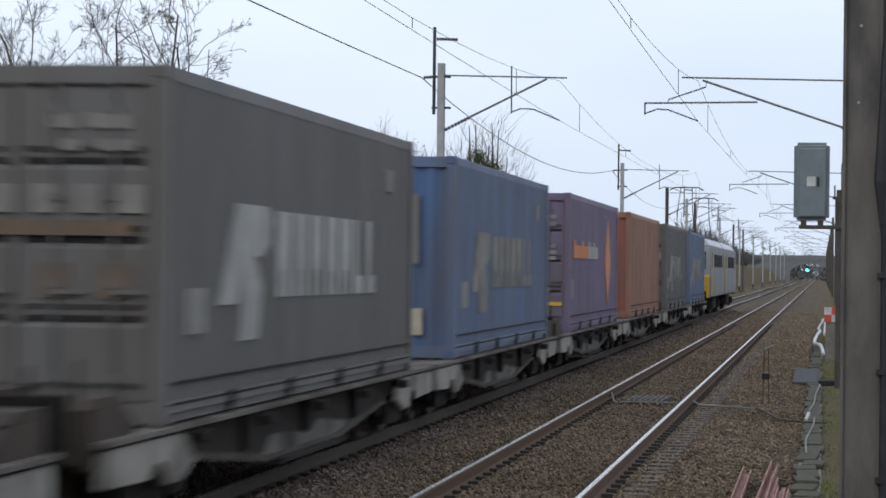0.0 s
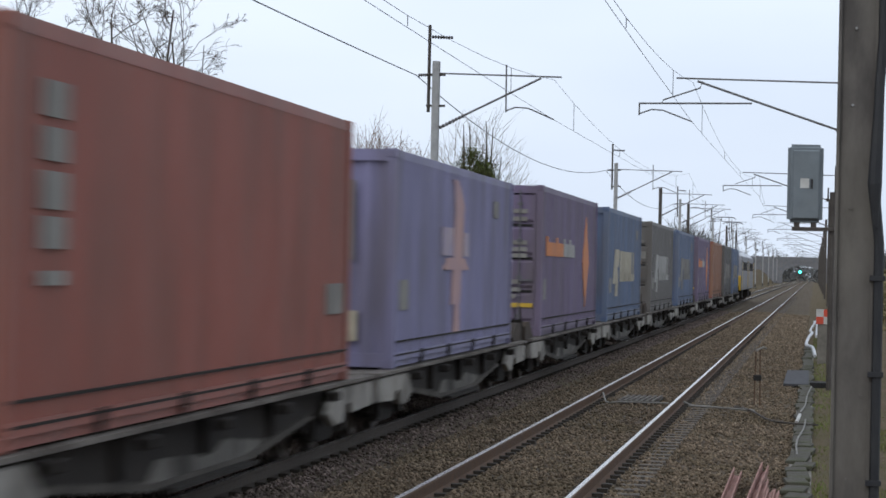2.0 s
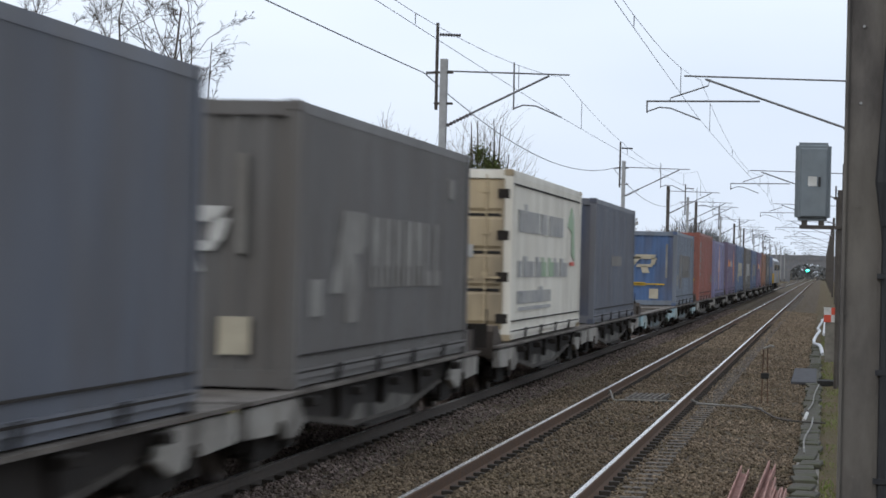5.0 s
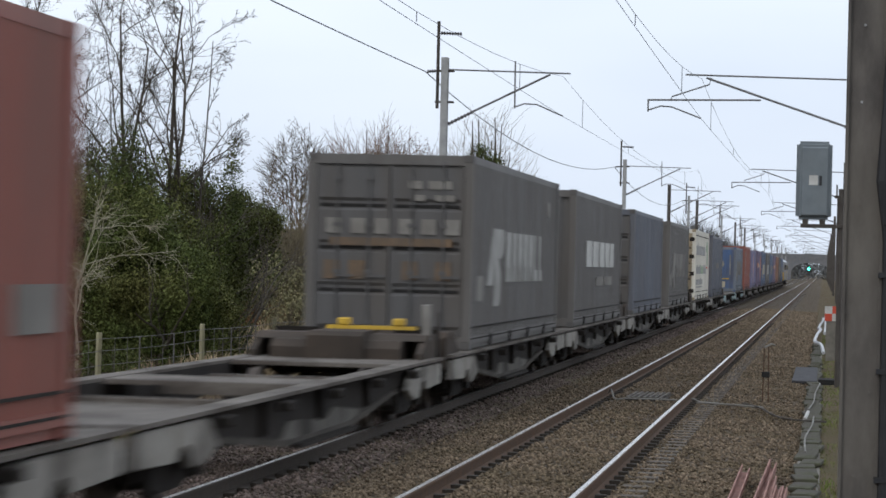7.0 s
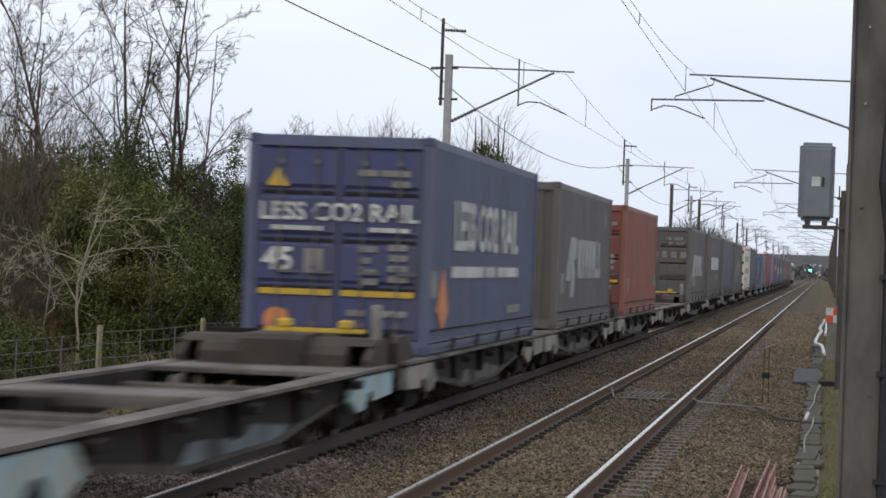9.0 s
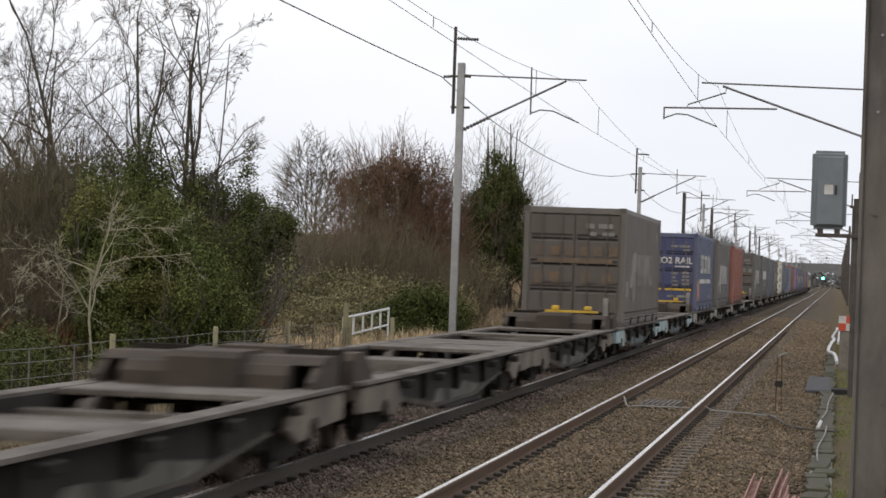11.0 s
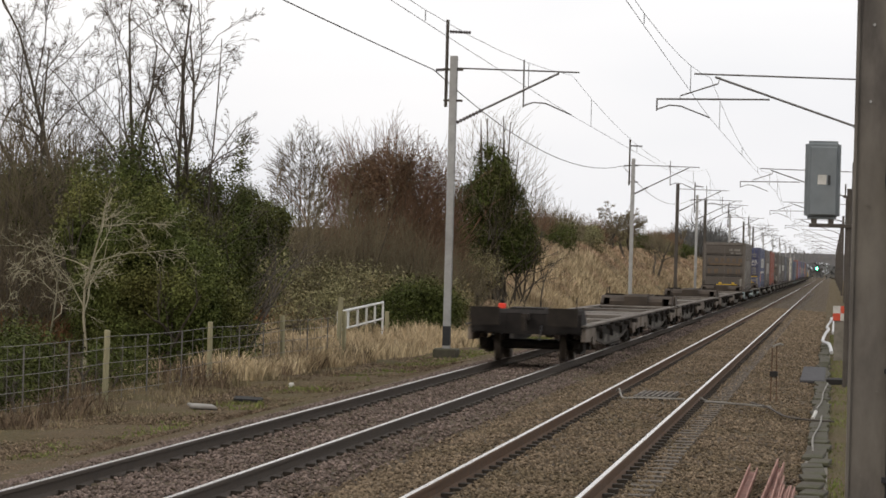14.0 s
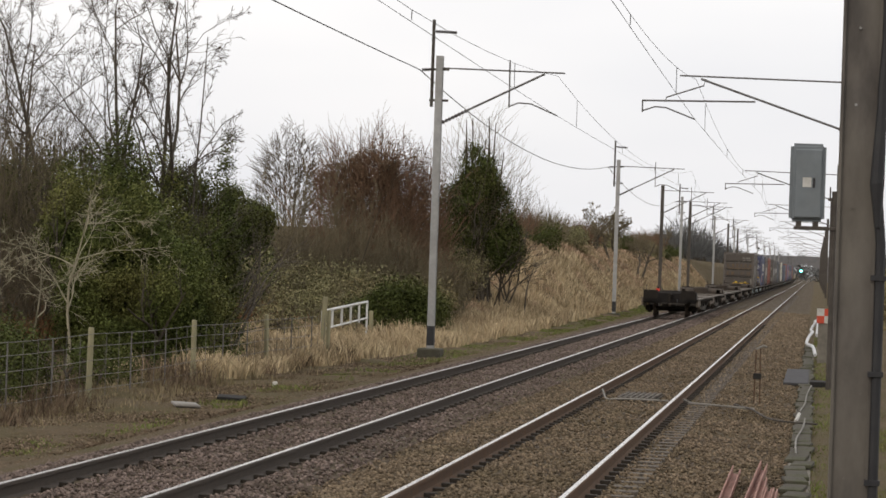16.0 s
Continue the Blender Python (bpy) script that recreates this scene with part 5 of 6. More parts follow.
def build_white_railing():
    rail = tagged(new("white_railing"), "white painted tubular railing with five uprights", "railing")
    (xa, ya), (xb, yb), g = (-13.53, 78.0), (-14.25, 90.5), -0.45
    spot = lambda f, z: (xa + (xb - xa) * f, ya + (yb - ya) * f, z)
    part("top_rail", tube(bmesh.new(), [spot(0, g + 1.08), spot(1, g + 1.2)], 0.04, 8), M_RAILPAINT, rail)
    part("bottom_rail", tube(bmesh.new(), [spot(0, g + 0.58), spot(1, g + 0.68)], 0.03, 8), M_RAILPAINT, rail)
    for k in range(6):
        part("upright", tube(bmesh.new(), [spot(k / 5, g - 0.2 if k in (0, 5) else g + 0.58), spot(k / 5, g + 1.08 + 0.024 * k)], 0.035, 8), M_RAILPAINT, rail)
    for k, (px, py, h) in enumerate(((-13.4, 77.4, 1.5), (-14.25, 91.5, 0.9))):
        tagged(part("fence_post", bevelled(boxes((-0.07, 0.07, -0.07, 0.07, -0.3, h)), 0.012), M_POST, None, at=pose(px, py, g, 0, 1.5 - 3 * k, 10)), "grey weathered timber post beside the white railing", "post")


def build_near_post():
    """The upright beside the camera: a riveted channel with a black conduit."""
    post = tagged(new("steel_upright"), "grimy grey steel upright with bolt heads close to the camera", "post")
    y = 12.0
    bm = extrude_z(bmesh.new(), [(0.078, y - 0.02), (0.09, y - 0.02), (0.09, y), (0.23, y), (0.23, y - 0.02), (0.242, y - 0.02), (0.242, y + 0.14), (0.078, y + 0.14)], -0.4, 5.0)
    part("channel", bm, M_UPRIGHT, post)
    part("conduit", tube(bmesh.new(), [(0.262, y - 0.03, -0.3), (0.262, y - 0.03, 2.25), (0.245, y - 0.035, 2.42), (0.25, y - 0.035, 2.9), (0.262, y - 0.03, 3.1), (0.262, y - 0.03, 5.0)], 0.021, 8), M_BLACK, post, "black conduit")
    part("cable_sleeve", tube(bmesh.new(), [(0.245, y - 0.05, 2.32), (0.238, y - 0.055, 2.5), (0.25, y - 0.05, 2.86)], [0.012, 0.03, 0.02], 8), M_BLACK, post, "thick black cable sleeve")
    for x, z in ((0.142, 1.27), (0.2, 1.62), (0.1, 1.95), (0.14, 2.4), (0.142, 2.83), (0.15, 3.15)):
        part("bolt", tube(bmesh.new(), [(x, y + 0.002, z), (x, y - 0.012, z)], 0.006, 8), M_GALV if z > 2.5 else M_UPRIGHT, post)
    for z in (1.25, 1.7, 2.1, 3.3):
        part("clip", boxes((0.225, 0.29, y - 0.056, y + 0.0, z, z + 0.022)), M_BLACK, post)
    return post


def build_equipment_head():
    """The grey cabinet of a signal seen from behind, on a bracket from its own post."""
    sig = tagged(new("signal_head"), "grey signal cabinet seen from behind on a dark bracket", "signal")
    y = 60.0
    cab = bevelled(boxes((-0.61, 0.13, y - 0.15, y + 0.25, 3.21, 4.84)), 0.07, 3)
    cab = part("cabinet", cab, M_CABINET, sig)
    part("door", bevelled(boxes((-0.50, 0.05, y - 0.19, y - 0.145, 3.29, 4.72)), 0.02), M_CABINET, cab)
    part("notice", boxes((-0.34, -0.16, y - 0.196, y - 0.188, 3.93, 4.13)), M_WHITE, cab, "small white notice")
    part("handle", boxes((-0.13, -0.08, y - 0.21, y - 0.188, 3.92, 4.12)), M_BLACK, cab)
    part("bracket", bevelled(boxes((-0.50, 0.42, y - 0.1, y + 0.1, 3.04, 3.12)), 0.01), M_DARKSTEEL, sig)
    for x in (-0.4, -0.05):
        part("foot", boxes((x - 0.06, x + 0.06, y - 0.08, y + 0.08, 3.12, 3.22)), M_DARKSTEEL, sig)
    part("post", tube(bmesh.new(), [(0.33, y, -0.5), (0.33, y, 3.86)], 0.055, 8), M_DARKSTEEL, sig)
    part("cross_arm", boxes((0.2, 0.55, y - 0.03, y + 0.03, 3.66, 3.72)), M_DARKSTEEL, sig)
    for x in (0.24, 0.4, 0.5):
        part("stub", tube(bmesh.new(), [(x, y, 3.68), (x, y, 3.95)], 0.018, 6), M_DARKSTEEL, sig)


def build_checker_sign():
    sign = tagged(new("checker_sign"), "red and white quartered sign on a grey board", "sign")
    y, x0, x1, z0, z1 = 78.0, 0.06, 0.46, 0.80, 1.20
    part("board", bevelled(boxes((0.10, 0.60, y + 0.03, y + 0.07, -0.5, 0.80)), 0.01), M_CONCRETE, sign)
    part("backing", boxes((x0, x1, y + 0.02, y + 0.05, z0, z1)), M_GALV, sign)
    xm, zm = (x0 + x1) / 2, (z0 + z1) / 2
    for k, (a, b, c, d) in enumerate(((x0, xm, zm, z1), (xm, x1, zm, z1), (x0, xm, z0, zm), (xm, x1, z0, zm))):
        part("quarter", boxes((a, b, y + 0.004, y + 0.02, c, d)), M_WHITE if k in (0, 3) else M_RED, sign)


def build_trough():
    """Concrete cable trough: single lids, some shifted, with dark gaps."""
    trough = tagged(new("cable_trough"), "grey concrete cable trough with uneven lids", "trough", kind="structure")
    part("channel", boxes((-0.27, -0.23, 22, 95, -0.5, -0.27), (-0.03, 0.01, 22, 95, -0.5, -0.27), (-0.23, -0.03, 22, 95, -0.5, -0.42)), M_CONCRETE, trough)
    rng = random.Random(5)
    lid = mesh_of(bevelled(boxes((-0.13, 0.13, -0.46, 0.46, 0, 0.045)), 0.008), "lid", M_LID)
    y = 22.5
    while y < 94:
        part("lid", lid, None, trough, at=pose(-0.13 + rng.uniform(-0.05, 0.05), y, -0.268 + rng.uniform(0, 0.015), rng.uniform(-1.5, 1.5), rng.uniform(-2, 2), rng.uniform(-4, 4)))
        y += 0.95 + (0.25 if rng.random() < 0.2 else rng.uniform(0, 0.03))


def build_loose_things():
    for k, (x0, y0, x1, y1, w, t) in enumerate(((-0.83, 25.0, -0.82, 32.2, 0.10, 0.10), (-0.60, 25.0, -0.52, 32.8, 0.085, 0.12), (-0.50, 25.0, -0.48, 31.0, 0.07, 0.08), (-0.44, 25.5, -0.40, 29.6, 0.06, 0.06), (-0.36, 25.5, -0.33, 29.4, 0.05, 0.06))):
        a = math.degrees(math.atan2(-(x1 - x0), y1 - y0))
        ln = math.hypot(x1 - x0, y1 - y0)
        bm = boxes((-w / 2, w / 2, 0, ln, 0, 0.015), (-w / 2, -w / 2 + 0.015, 0, ln, 0.015, t), (w / 2 - 0.015, w / 2, 0, ln, 0.015, t * 0.7))
        tagged(part("steel_section", bm, M_OXIDE, None, at=pose(x0, y0, -0.2 + 0.012 * k, 0.3, 4 - 3 * k, a)), "rusty red steel section lying on the ballast", "beam", "rusty steel sections on the ground")
    plate = tagged(new("cable_chamber"), "dark flat chamber lid beside the cable trough", "lid")
    part("lid", bevelled(boxes((-0.62, -0.08, 61.2, 70.0, -0.26, -0.2)), 0.012), M_DARKPLATE, plate)
    part("wall", boxes((-0.60, 0.28, 61.3, 61.4, -0.45, -0.27)), M_NEARBLACK, plate)
    part("edge_beam", boxes((-0.06, 0.30, 61.2, 62.2, -0.32, -0.17)), M_NEARBLACK, plate)
    rods = tagged(new("marker_stake"), "pair of thin rusty stakes wired together in the ballast", "stake")
    part("stake", tube(bmesh.new(), [(-1.04, 51.7, -0.4), (-1.02, 51.7, 0.72)], 0.013, 6), M_RUST, rods)
    part("stake", tube(bmesh.new(), [(-0.93, 51.8, -0.4), (-0.95, 51.8, 0.8), (-0.86, 51.8, 0.86)], 0.013, 6), M_RUST, rods)
    part("clamp", bevelled(boxes((-1.06, -0.92, 51.65, 51.85, 0.2, 0.3)), 0.01), M_NEARBLACK, rods)
    part("tie", tube(bmesh.new(), [(-1.02, 51.7, 0.74), (-0.9, 51.75, 0.8), (-0.84, 51.8, 0.78)], 0.02, 6), M_FADED, rods)
    cables = (("grey_cable", "pale grey cable snaking along the trough", [(-0.18, 37, -0.2), (-0.2, 40, -0.19), (-0.12, 43.5, -0.2), (-0.1, 46, -0.19)], 0.014, M_FADED),
              ("grey_cable", "pale grey cable snaking along the trough", [(-0.2, 48.5, -0.2), (-0.12, 51, -0.18), (-0.1, 55, -0.19), (-0.02, 59.5, -0.18)], 0.014, M_FADED),
              ("plastic_duct", "short piece of white plastic duct", [(-0.24, 45.6, -0.22), (-0.2, 47.6, -0.2)], 0.03, M_WHITE),
              ("silver_duct", "crumpled silver cable duct lying beside the trough", [(0.05, 79, -0.1), (-0.02, 82, 0.05), (-0.22, 90, -0.05), (-0.15, 95, 0.08), (-0.05, 101, 0.1), (-0.12, 108, 0.05), (0.05, 116, 0.2), (0.02, 125, 0.1)], 0.05, M_SILVER),
              ("silver_duct", "crumpled silver cable duct lying beside the trough", [(0.1, 100, 0.0), (0.15, 112, 0.25), (0.1, 122, 0.1), (0.25, 135, 0.3), (0.2, 150, 0.15)], 0.06, M_SILVER),
              ("crossing_pipe", "thin pale pipe crossing under the rail", [(-2.05, 47.9, -0.11), (-1.4, 48.0, -0.14), (-0.95, 47.8, -0.16)], 0.02, M_FADED),
              ("crossing_pipe", "thin pale pipe crossing under the rail", [(-1.3, 48.3, -0.12), (-1.0, 47.6, -0.15), (-0.6, 45.4, -0.2), (0.1, 44.6, -0.2)], 0.016, M_DARKSTEEL),
              ("bond_cable", "looped bond cable clipped to the near rail", [(-3.66, 49.6, -0.07), (-3.6, 49.4, 0.0), (-3.54, 48.9, -0.04), (-3.45, 48.5, -0.12), (-3.2, 48.4, -0.1), (-2.4, 48.3, -0.1)], 0.016, M_FADED),
              ("bond_cable", "looped bond cable clipped to the near rail", [(-2.15, 48.2, -0.06), (-2.0, 48.3, -0.12), (-1.8, 48.5, -0.14), (-1.75, 48.2, -0.17)], 0.018, M_FADED))
    for name, label, pts, r, mat in cables:
        fine = []
        for i in range(len(pts) - 1):
            p0, p1, p2, p3 = (Vector(pts[max(min(j, len(pts) - 1), 0)]) for j in (i - 1, i, i + 1, i + 2))
            for k in range(5):
                f = k / 5
                fine.append(0.5 * ((2 * p1) + (p2 - p0) * f + (2 * p0 - 5 * p1 + 4 * p2 - p3) * f * f + (3 * p1 - p0 - 3 * p2 + p3) * f ** 3))
        fine.append(Vector(pts[-1]))
        tagged(part(name, tube(bmesh.new(), fine, r, 6), mat), label, "cable" if "duct" not in name else "duct")
    grid = tagged(new("track_plate"), "small slatted plate between the near rails", "plate")
    part("plate", boxes((-3.35, -2.62, 48.7, 51.3, -0.17, -0.128)), M_UNDER, grid)
    for k in range(7):
        part("slat", boxes((-0.024, 0.024, -1.15, 1.15, 0, 0.035)), M_DECK, grid, at=pose(-3.27 + 0.095 * k, 50.0, -0.128, 0, 0, -1))
    tagged(part("broken_lid", bevelled(boxes((-0.22, 0.22, -0.3, 0.3, 0, 0.05)), 0.015), M_FADED, None, at=pose(-10.5, 47.3, -0.47, 2, 3, 20)), "pale broken concrete lid in the grass", "slab")
    tagged(part("dark_board", boxes((-0.25, 0.25, -0.3, 0.3, 0, 0.05)), M_NEARBLACK, None, at=pose(-10.3, 50.2, -0.47, 2, 2, 8)), "dark rotten board in the grass", "board")
    tagged(part("litter", bevelled(boxes((-0.05, 0.05, -0.04, 0.04, 0, 0.1)), 0.02), M_WHITE, None, at=pose(-10.7, 56.4, -0.5)), "small white piece of litter on the cess", "litter")
    for k, y in enumerate((56.0, 88.0, 121.0)):
        tagged(part("cross_plank", boxes((-0.75, 0.75, -0.12, 0.12, 0, 0.03)), M_FADED, None, at=pose(X_NEAR + 0.2, y + 20, -0.18, 0, 0, 2)), "pale worn cover across the near track bed", "cover")


M_POST = surf("weathered_timber", (0.29, 0.265, 0.165), (0.2, 0.18, 0.115), 6, 0.95, 0, 0.4, 40, (0.10, 0.11, 0.05), 0.5, stretch=(1, 1, 0.2))
M_FENCEWIRE = surf("fence_wire", (0.16, 0.15, 0.14), (0.11, 0.1, 0.09), 5, 0.7, 0.3, 0)
M_RAILPAINT = surf("white_rail_paint", (0.62, 0.62, 0.6), (0.48, 0.48, 0.46), 4, 0.6, 0, 0.1, 30, (0.25, 0.25, 0.2), 0.5)
M_UPRIGHT = surf("grimy_steel", (0.115, 0.102, 0.09), (0.06, 0.053, 0.047), 9, 0.7, 0.1, 0.35, 60, (0.19, 0.17, 0.14), 0.7, dirt_scale=3.0, stretch=(1, 1, 0.4), depth=0.003)
M_CABINET = surf("cabinet_grey", (0.15, 0.17, 0.18), (0.125, 0.142, 0.15), 3, 0.5, 0, 0.05, 40, (0.14, 0.15, 0.15), 0.4)
M_OXIDE = surf("rusty_red_steel", (0.33, 0.19, 0.155), (0.24, 0.13, 0.105), 6, 0.8, 0, 0.2, 40, (0.1, 0.06, 0.045), 0.5)
M_DARKPLATE = surf("chamber_lid", (0.065, 0.063, 0.065), (0.045, 0.044, 0.046), 5, 0.85, 0, 0.2, 40)
M_SILVER = surf("silver_duct", (0.5, 0.5, 0.5), (0.36, 0.36, 0.36), 6, 0.5, 0.3, 0.6, 25)
M_BRICK = surf("bridge_brick", (0.175, 0.175, 0.18), (0.13, 0.13, 0.135), 1.5, 0.95, 0, 0.4, 8, (0.2, 0.18, 0.16), 0.5)
M_GREENLENS = glow("green_lens", (0.05, 1.0, 0.55), 14.0)


def build_bridge():
    """A road bridge far along the line: flat segmental arch, parapet and wing walls."""
    bridge = tagged(new("road_bridge"), "far brick road bridge with an arch over both tracks", "bridge")
    y0, y1 = 820.0, 829.0
    bm = bmesh.new()
    arch = [(-9.2 + 0.0, -0.6)] + [(-3.6 - 5.6 * math.cos(a), 1.9 + 2.9 * math.sin(a)) for a in (math.pi * k / 12 for k in range(13))] + [(2.0, -0.6)]
    top = 6.7
    extrude_y(bm, [(-26, -0.6)] + arch + [(20, -0.6), (20, top - 0.9), (-26, top - 0.9)], y0, y1)
    part("arch_wall", bm, M_BRICK, bridge)
    for y in (y0 - 0.15, y1 - 0.25):
        part("parapet", boxes((-26, 20, y, y + 0.4, top - 0.9, top + 0.35)), M_BRICK, bridge)
        part("coping", boxes((-26, 20, y - 0.1, y + 0.5, top + 0.35, top + 0.5)), M_BRICK, bridge)
    sig = tagged(new("line_signal"), "far colour-light signal showing green", "signal")
    part("post", tube(bmesh.new(), [(-4.15, 805, -0.3), (-4.15, 805, 4.2)], 0.08, 8), M_DARKSTEEL, sig)
    head = part("head", bevelled(boxes((-4.5, -3.8, 804.7, 804.9, 2.2, 3.9)), 0.03), M_BLACK, sig)
    part("lens", tube(bmesh.new(), [(-4.15, 804.7, 2.95), (-4.15, 804.6, 2.95)], 0.33, 16), M_GREENLENS, head, "glowing green lens")


def build_plants():
    # tall bare ash with ivy beside the fence
    bare_tree("ash_tree", "tall bare many-stemmed ash tree with ivy on its stems", 34, -16.2, 67, 10.5, 0.085, M_BARK, 4, (-0.04, 0), 5, (5, 7), 0.85, 0.15, 0.04, 0.006, (5.0, 60), 0.5, 0.3)
    bare_tree("ash_tree", "slim bare ash tree with steep forked limbs", 8, -15.5, 69, 8.9, 0.045, M_BARK, 3, (0.0, 0), 1, (8, 11), 0.6, 0.04, 0.03, 0.006, None, 0.24)
    bare_tree("ash_tree", "tall bare ash tree at the edge of the scrub", 59, -19.2, 68, 10.0, 0.08, M_BARK, 4, (-0.02, 0), 4, (5, 7), 0.85, 0.15, 0.03, 0.006, (4.0, 40), 0.5, 0.5)
    bare_tree("leaning_tree", "pale bare tree leaning over the fence", 23, -15.4, 58, 4.9, 0.04, M_BARK_PALE, 3, (0.0, -0.1), 1, (6, 9), 1.15, 0.2, -0.03, 0.007, None, 0.5)
    bare_tree("leaning_tree", "pale bare tree with drooping limbs", 27, -16.3, 57.5, 3.4, 0.03, M_BARK_PALE, 3, (-0.3, -0.1), 2, (5, 8), 1.2, 0.24, -0.1, 0.006, None, 0.55)
    twig_dome("tangled_shrub", "tangled bare brown shrub behind the fence", 31, -19.0, 65, (2.3, 2.0), 1.0, 5.6, 3800, M_TWIG_GREY, 1.3, 0.007, 0.8, "bush", 0.05, 0.7)
    twig_dome("tangled_shrub", "tangled bare brown shrub behind the fence", 32, -17.7, 60, (1.0, 1.5), 0.7, 2.4, 700, M_TWIG_DARK, 1.1, 0.006, 0.9, "bush", 0.04, 0.7)
    twig_dome("dark_tree", "dark bare tree with close brown twigs behind the shrubs", 36, -19.5, 71, (2.2, 1.6), 1.8, 6.3, 2600, M_TWIG_DARK, 1.2, 0.009, 0.7, "tree", 0.06, 0.6)
    bush("ivy_bank", "dark ivy-covered growth behind the tangled shrub", 48, [(-19.0, 69, 2.2, (1.5, 1.2, 2.5)), (-20.6, 69, 2.0, (1.2, 1.2, 2.2))], 520, 50, M_DARKLEAF, 0.034, 0.17)
    bush("ivy_thicket", "dense ivy-covered thicket behind the fence", 41,
         [(-15.1, 62, 1.8, (1.6, 2.0, 2.2)), (-14.2, 61.5, 1.4, (1.1, 1.6, 1.9)), (-16.3, 63, 2.2, (1.2, 1.5, 2.4)), (-13.4, 62.5, 0.9, (0.8, 1.4, 1.3)), (-15.2, 64.5, 2.8, (0.9, 1.0, 1.9)), (-14.4, 65, 2.1, (0.8, 1.0, 1.7)),
          (-17.1, 64, 3.2, (0.55, 0.6, 2.0)), (-16.1, 65, 3.6, (0.55, 0.6, 2.1)), (-19.6, 69, 2.4, (1.3, 1.2, 1.6))], 3000, 92, M_IVY, 0.029, 0.15)
    bush("ivy_column", "slim dead stem wrapped in ivy", 42, [(-13.95, 66, 2.0, (0.42, 0.5, 2.3)), (-13.85, 66, 4.5, (0.13, 0.13, 1.1))], 340, 50, M_DARKLEAF, 0.034, 0.1)
    bush("ivy_mound", "rounded ivy mound on an old stump", 49, [(-16.0, 70, 2.6, (0.9, 1.0, 2.3)), (-15.1, 70, 2.5, (0.85, 1.0, 2.3))], 620, 60, M_DARKLEAF, 0.034, 0.14)
    bush("dark_thicket", "dark evergreen thicket behind the scrub", 43, [(-19.4, 93, 2.3, (0.9, 2.0, 1.9)), (-18.7, 94, 2.2, (0.7, 1.5, 1.6))], 800, 60, M_DARKLEAF, 0.046, 0.17)
    bush("laurel_bush", "glossy green bush beside the white railing", 44, [(-14.0, 96, 0.75, (1.3, 1.5, 1.25)), (-13.1, 97, 0.6, (0.9, 1.2, 1.0)), (-15.2, 97, 0.6, (0.9, 1.2, 0.9))], 640, 52, M_DARKLEAF, 0.046, 0.18)
    bush("bramble", "low green bramble at the foot of the fence", 45, [(-13.6, 47.0, 0.45, (0.9, 1.6, 0.75)), (-14.4, 49.5, 0.5, (1.0, 1.4, 0.9)), (-13.4, 52.5, 0.35, (0.7, 1.5, 0.6)), (-13.3, 43.5, 0.4, (0.8, 1.6, 0.6))], 620, 36, M_DARKLEAF, 0.03, 0.13)
    bush("olive_scrub", "olive and brown scrub on the bank", 46, [(-16.5, 101, 1.0, (2.0, 2.4, 1.2)), (-14.6, 106, 0.9, (1.6, 2.5, 1.2)), (-18.8, 103, 1.2, (1.8, 2.2, 1.5)), (-15.0, 99, 0.7, (1.6, 1.6, 0.9)), (-15.5, 116, 1.3, (2.0, 2.0, 1.6)), (-20.2, 108, 1.3, (1.6, 1.5, 1.7)), (-16.4, 94, 0.7, (1.2, 1.2, 0.9)), (-17.6, 96, 1.1, (1.2, 1.3, 1.2)), (-15.4, 92, 0.4, (0.9, 1.0, 0.5)), (-17.5, 89, 1.0, (1.3, 1.0, 1.3)), (-16.4, 87, 0.6, (1.2, 1.0, 0.8))], 2000, 34, M_SCRUB, 0.042, 0.24, M_TWIG_GREY)
    for k, (x, y, w, h, n) in enumerate(((-18.9, 102, 1.5, 3.2, 1300), (-17.2, 104, 1.4, 3.9, 1500), (-15.6, 106, 1.3, 3.5, 1300), (-14.4, 110, 0.9, 2.6, 700), (-19.9, 106, 1.2, 3.2, 800)
                                             )):
        twig_dome("grey_scrub", "grey-brown thicket of fine upright stems", 33 + k, x, y, (w, w), 0.6, h, n, M_TWIG_GREY, 1.7, 0.008, 0.25, "bush", 0.03)
    bush("withered_tree", "rounded tree with a close mass of withered brown leaves", 53, [(-18.0, 112, 4.8, (2.3, 1.6, 2.8)), (-16.2, 113, 3.9, (1.3, 1.2, 2.7)), (-17.4, 111, 2.6, (1.9, 1.3, 1.6))], 1500, 44, M_DEADLEAF, 0.036, 0.2, M_TWIG_BROWN, category="tree")
    twig_dome("brown_tree", "dense red-brown bare tree with fine upright twigs", 51, -17.7, 112, (2.45, 2.0), 1.7, 7.9, 5200, M_TWIG_BROWN, 1.15, 0.0105, 0.6)
    twig_dome("brown_tree", "lower red-brown bare tree with fine upright twigs", 52, -15.9, 113, (1.4, 1.3), 1.5, 6.9, 1900, M_TWIG_BROWN, 1.1, 0.0105, 0.6)
    sapling = bare_tree("sapling", "slim grey-brown sapling in the scrub", 61, -17.0, 101, 5.6, 0.035, M_TWIG_GREY, 3, (0, 0), 3, (6, 9), 0.4, 0.12, 0.10, 0.007, None, 0.4)
    plant(sapling, ((-18.4, 100, 200),))
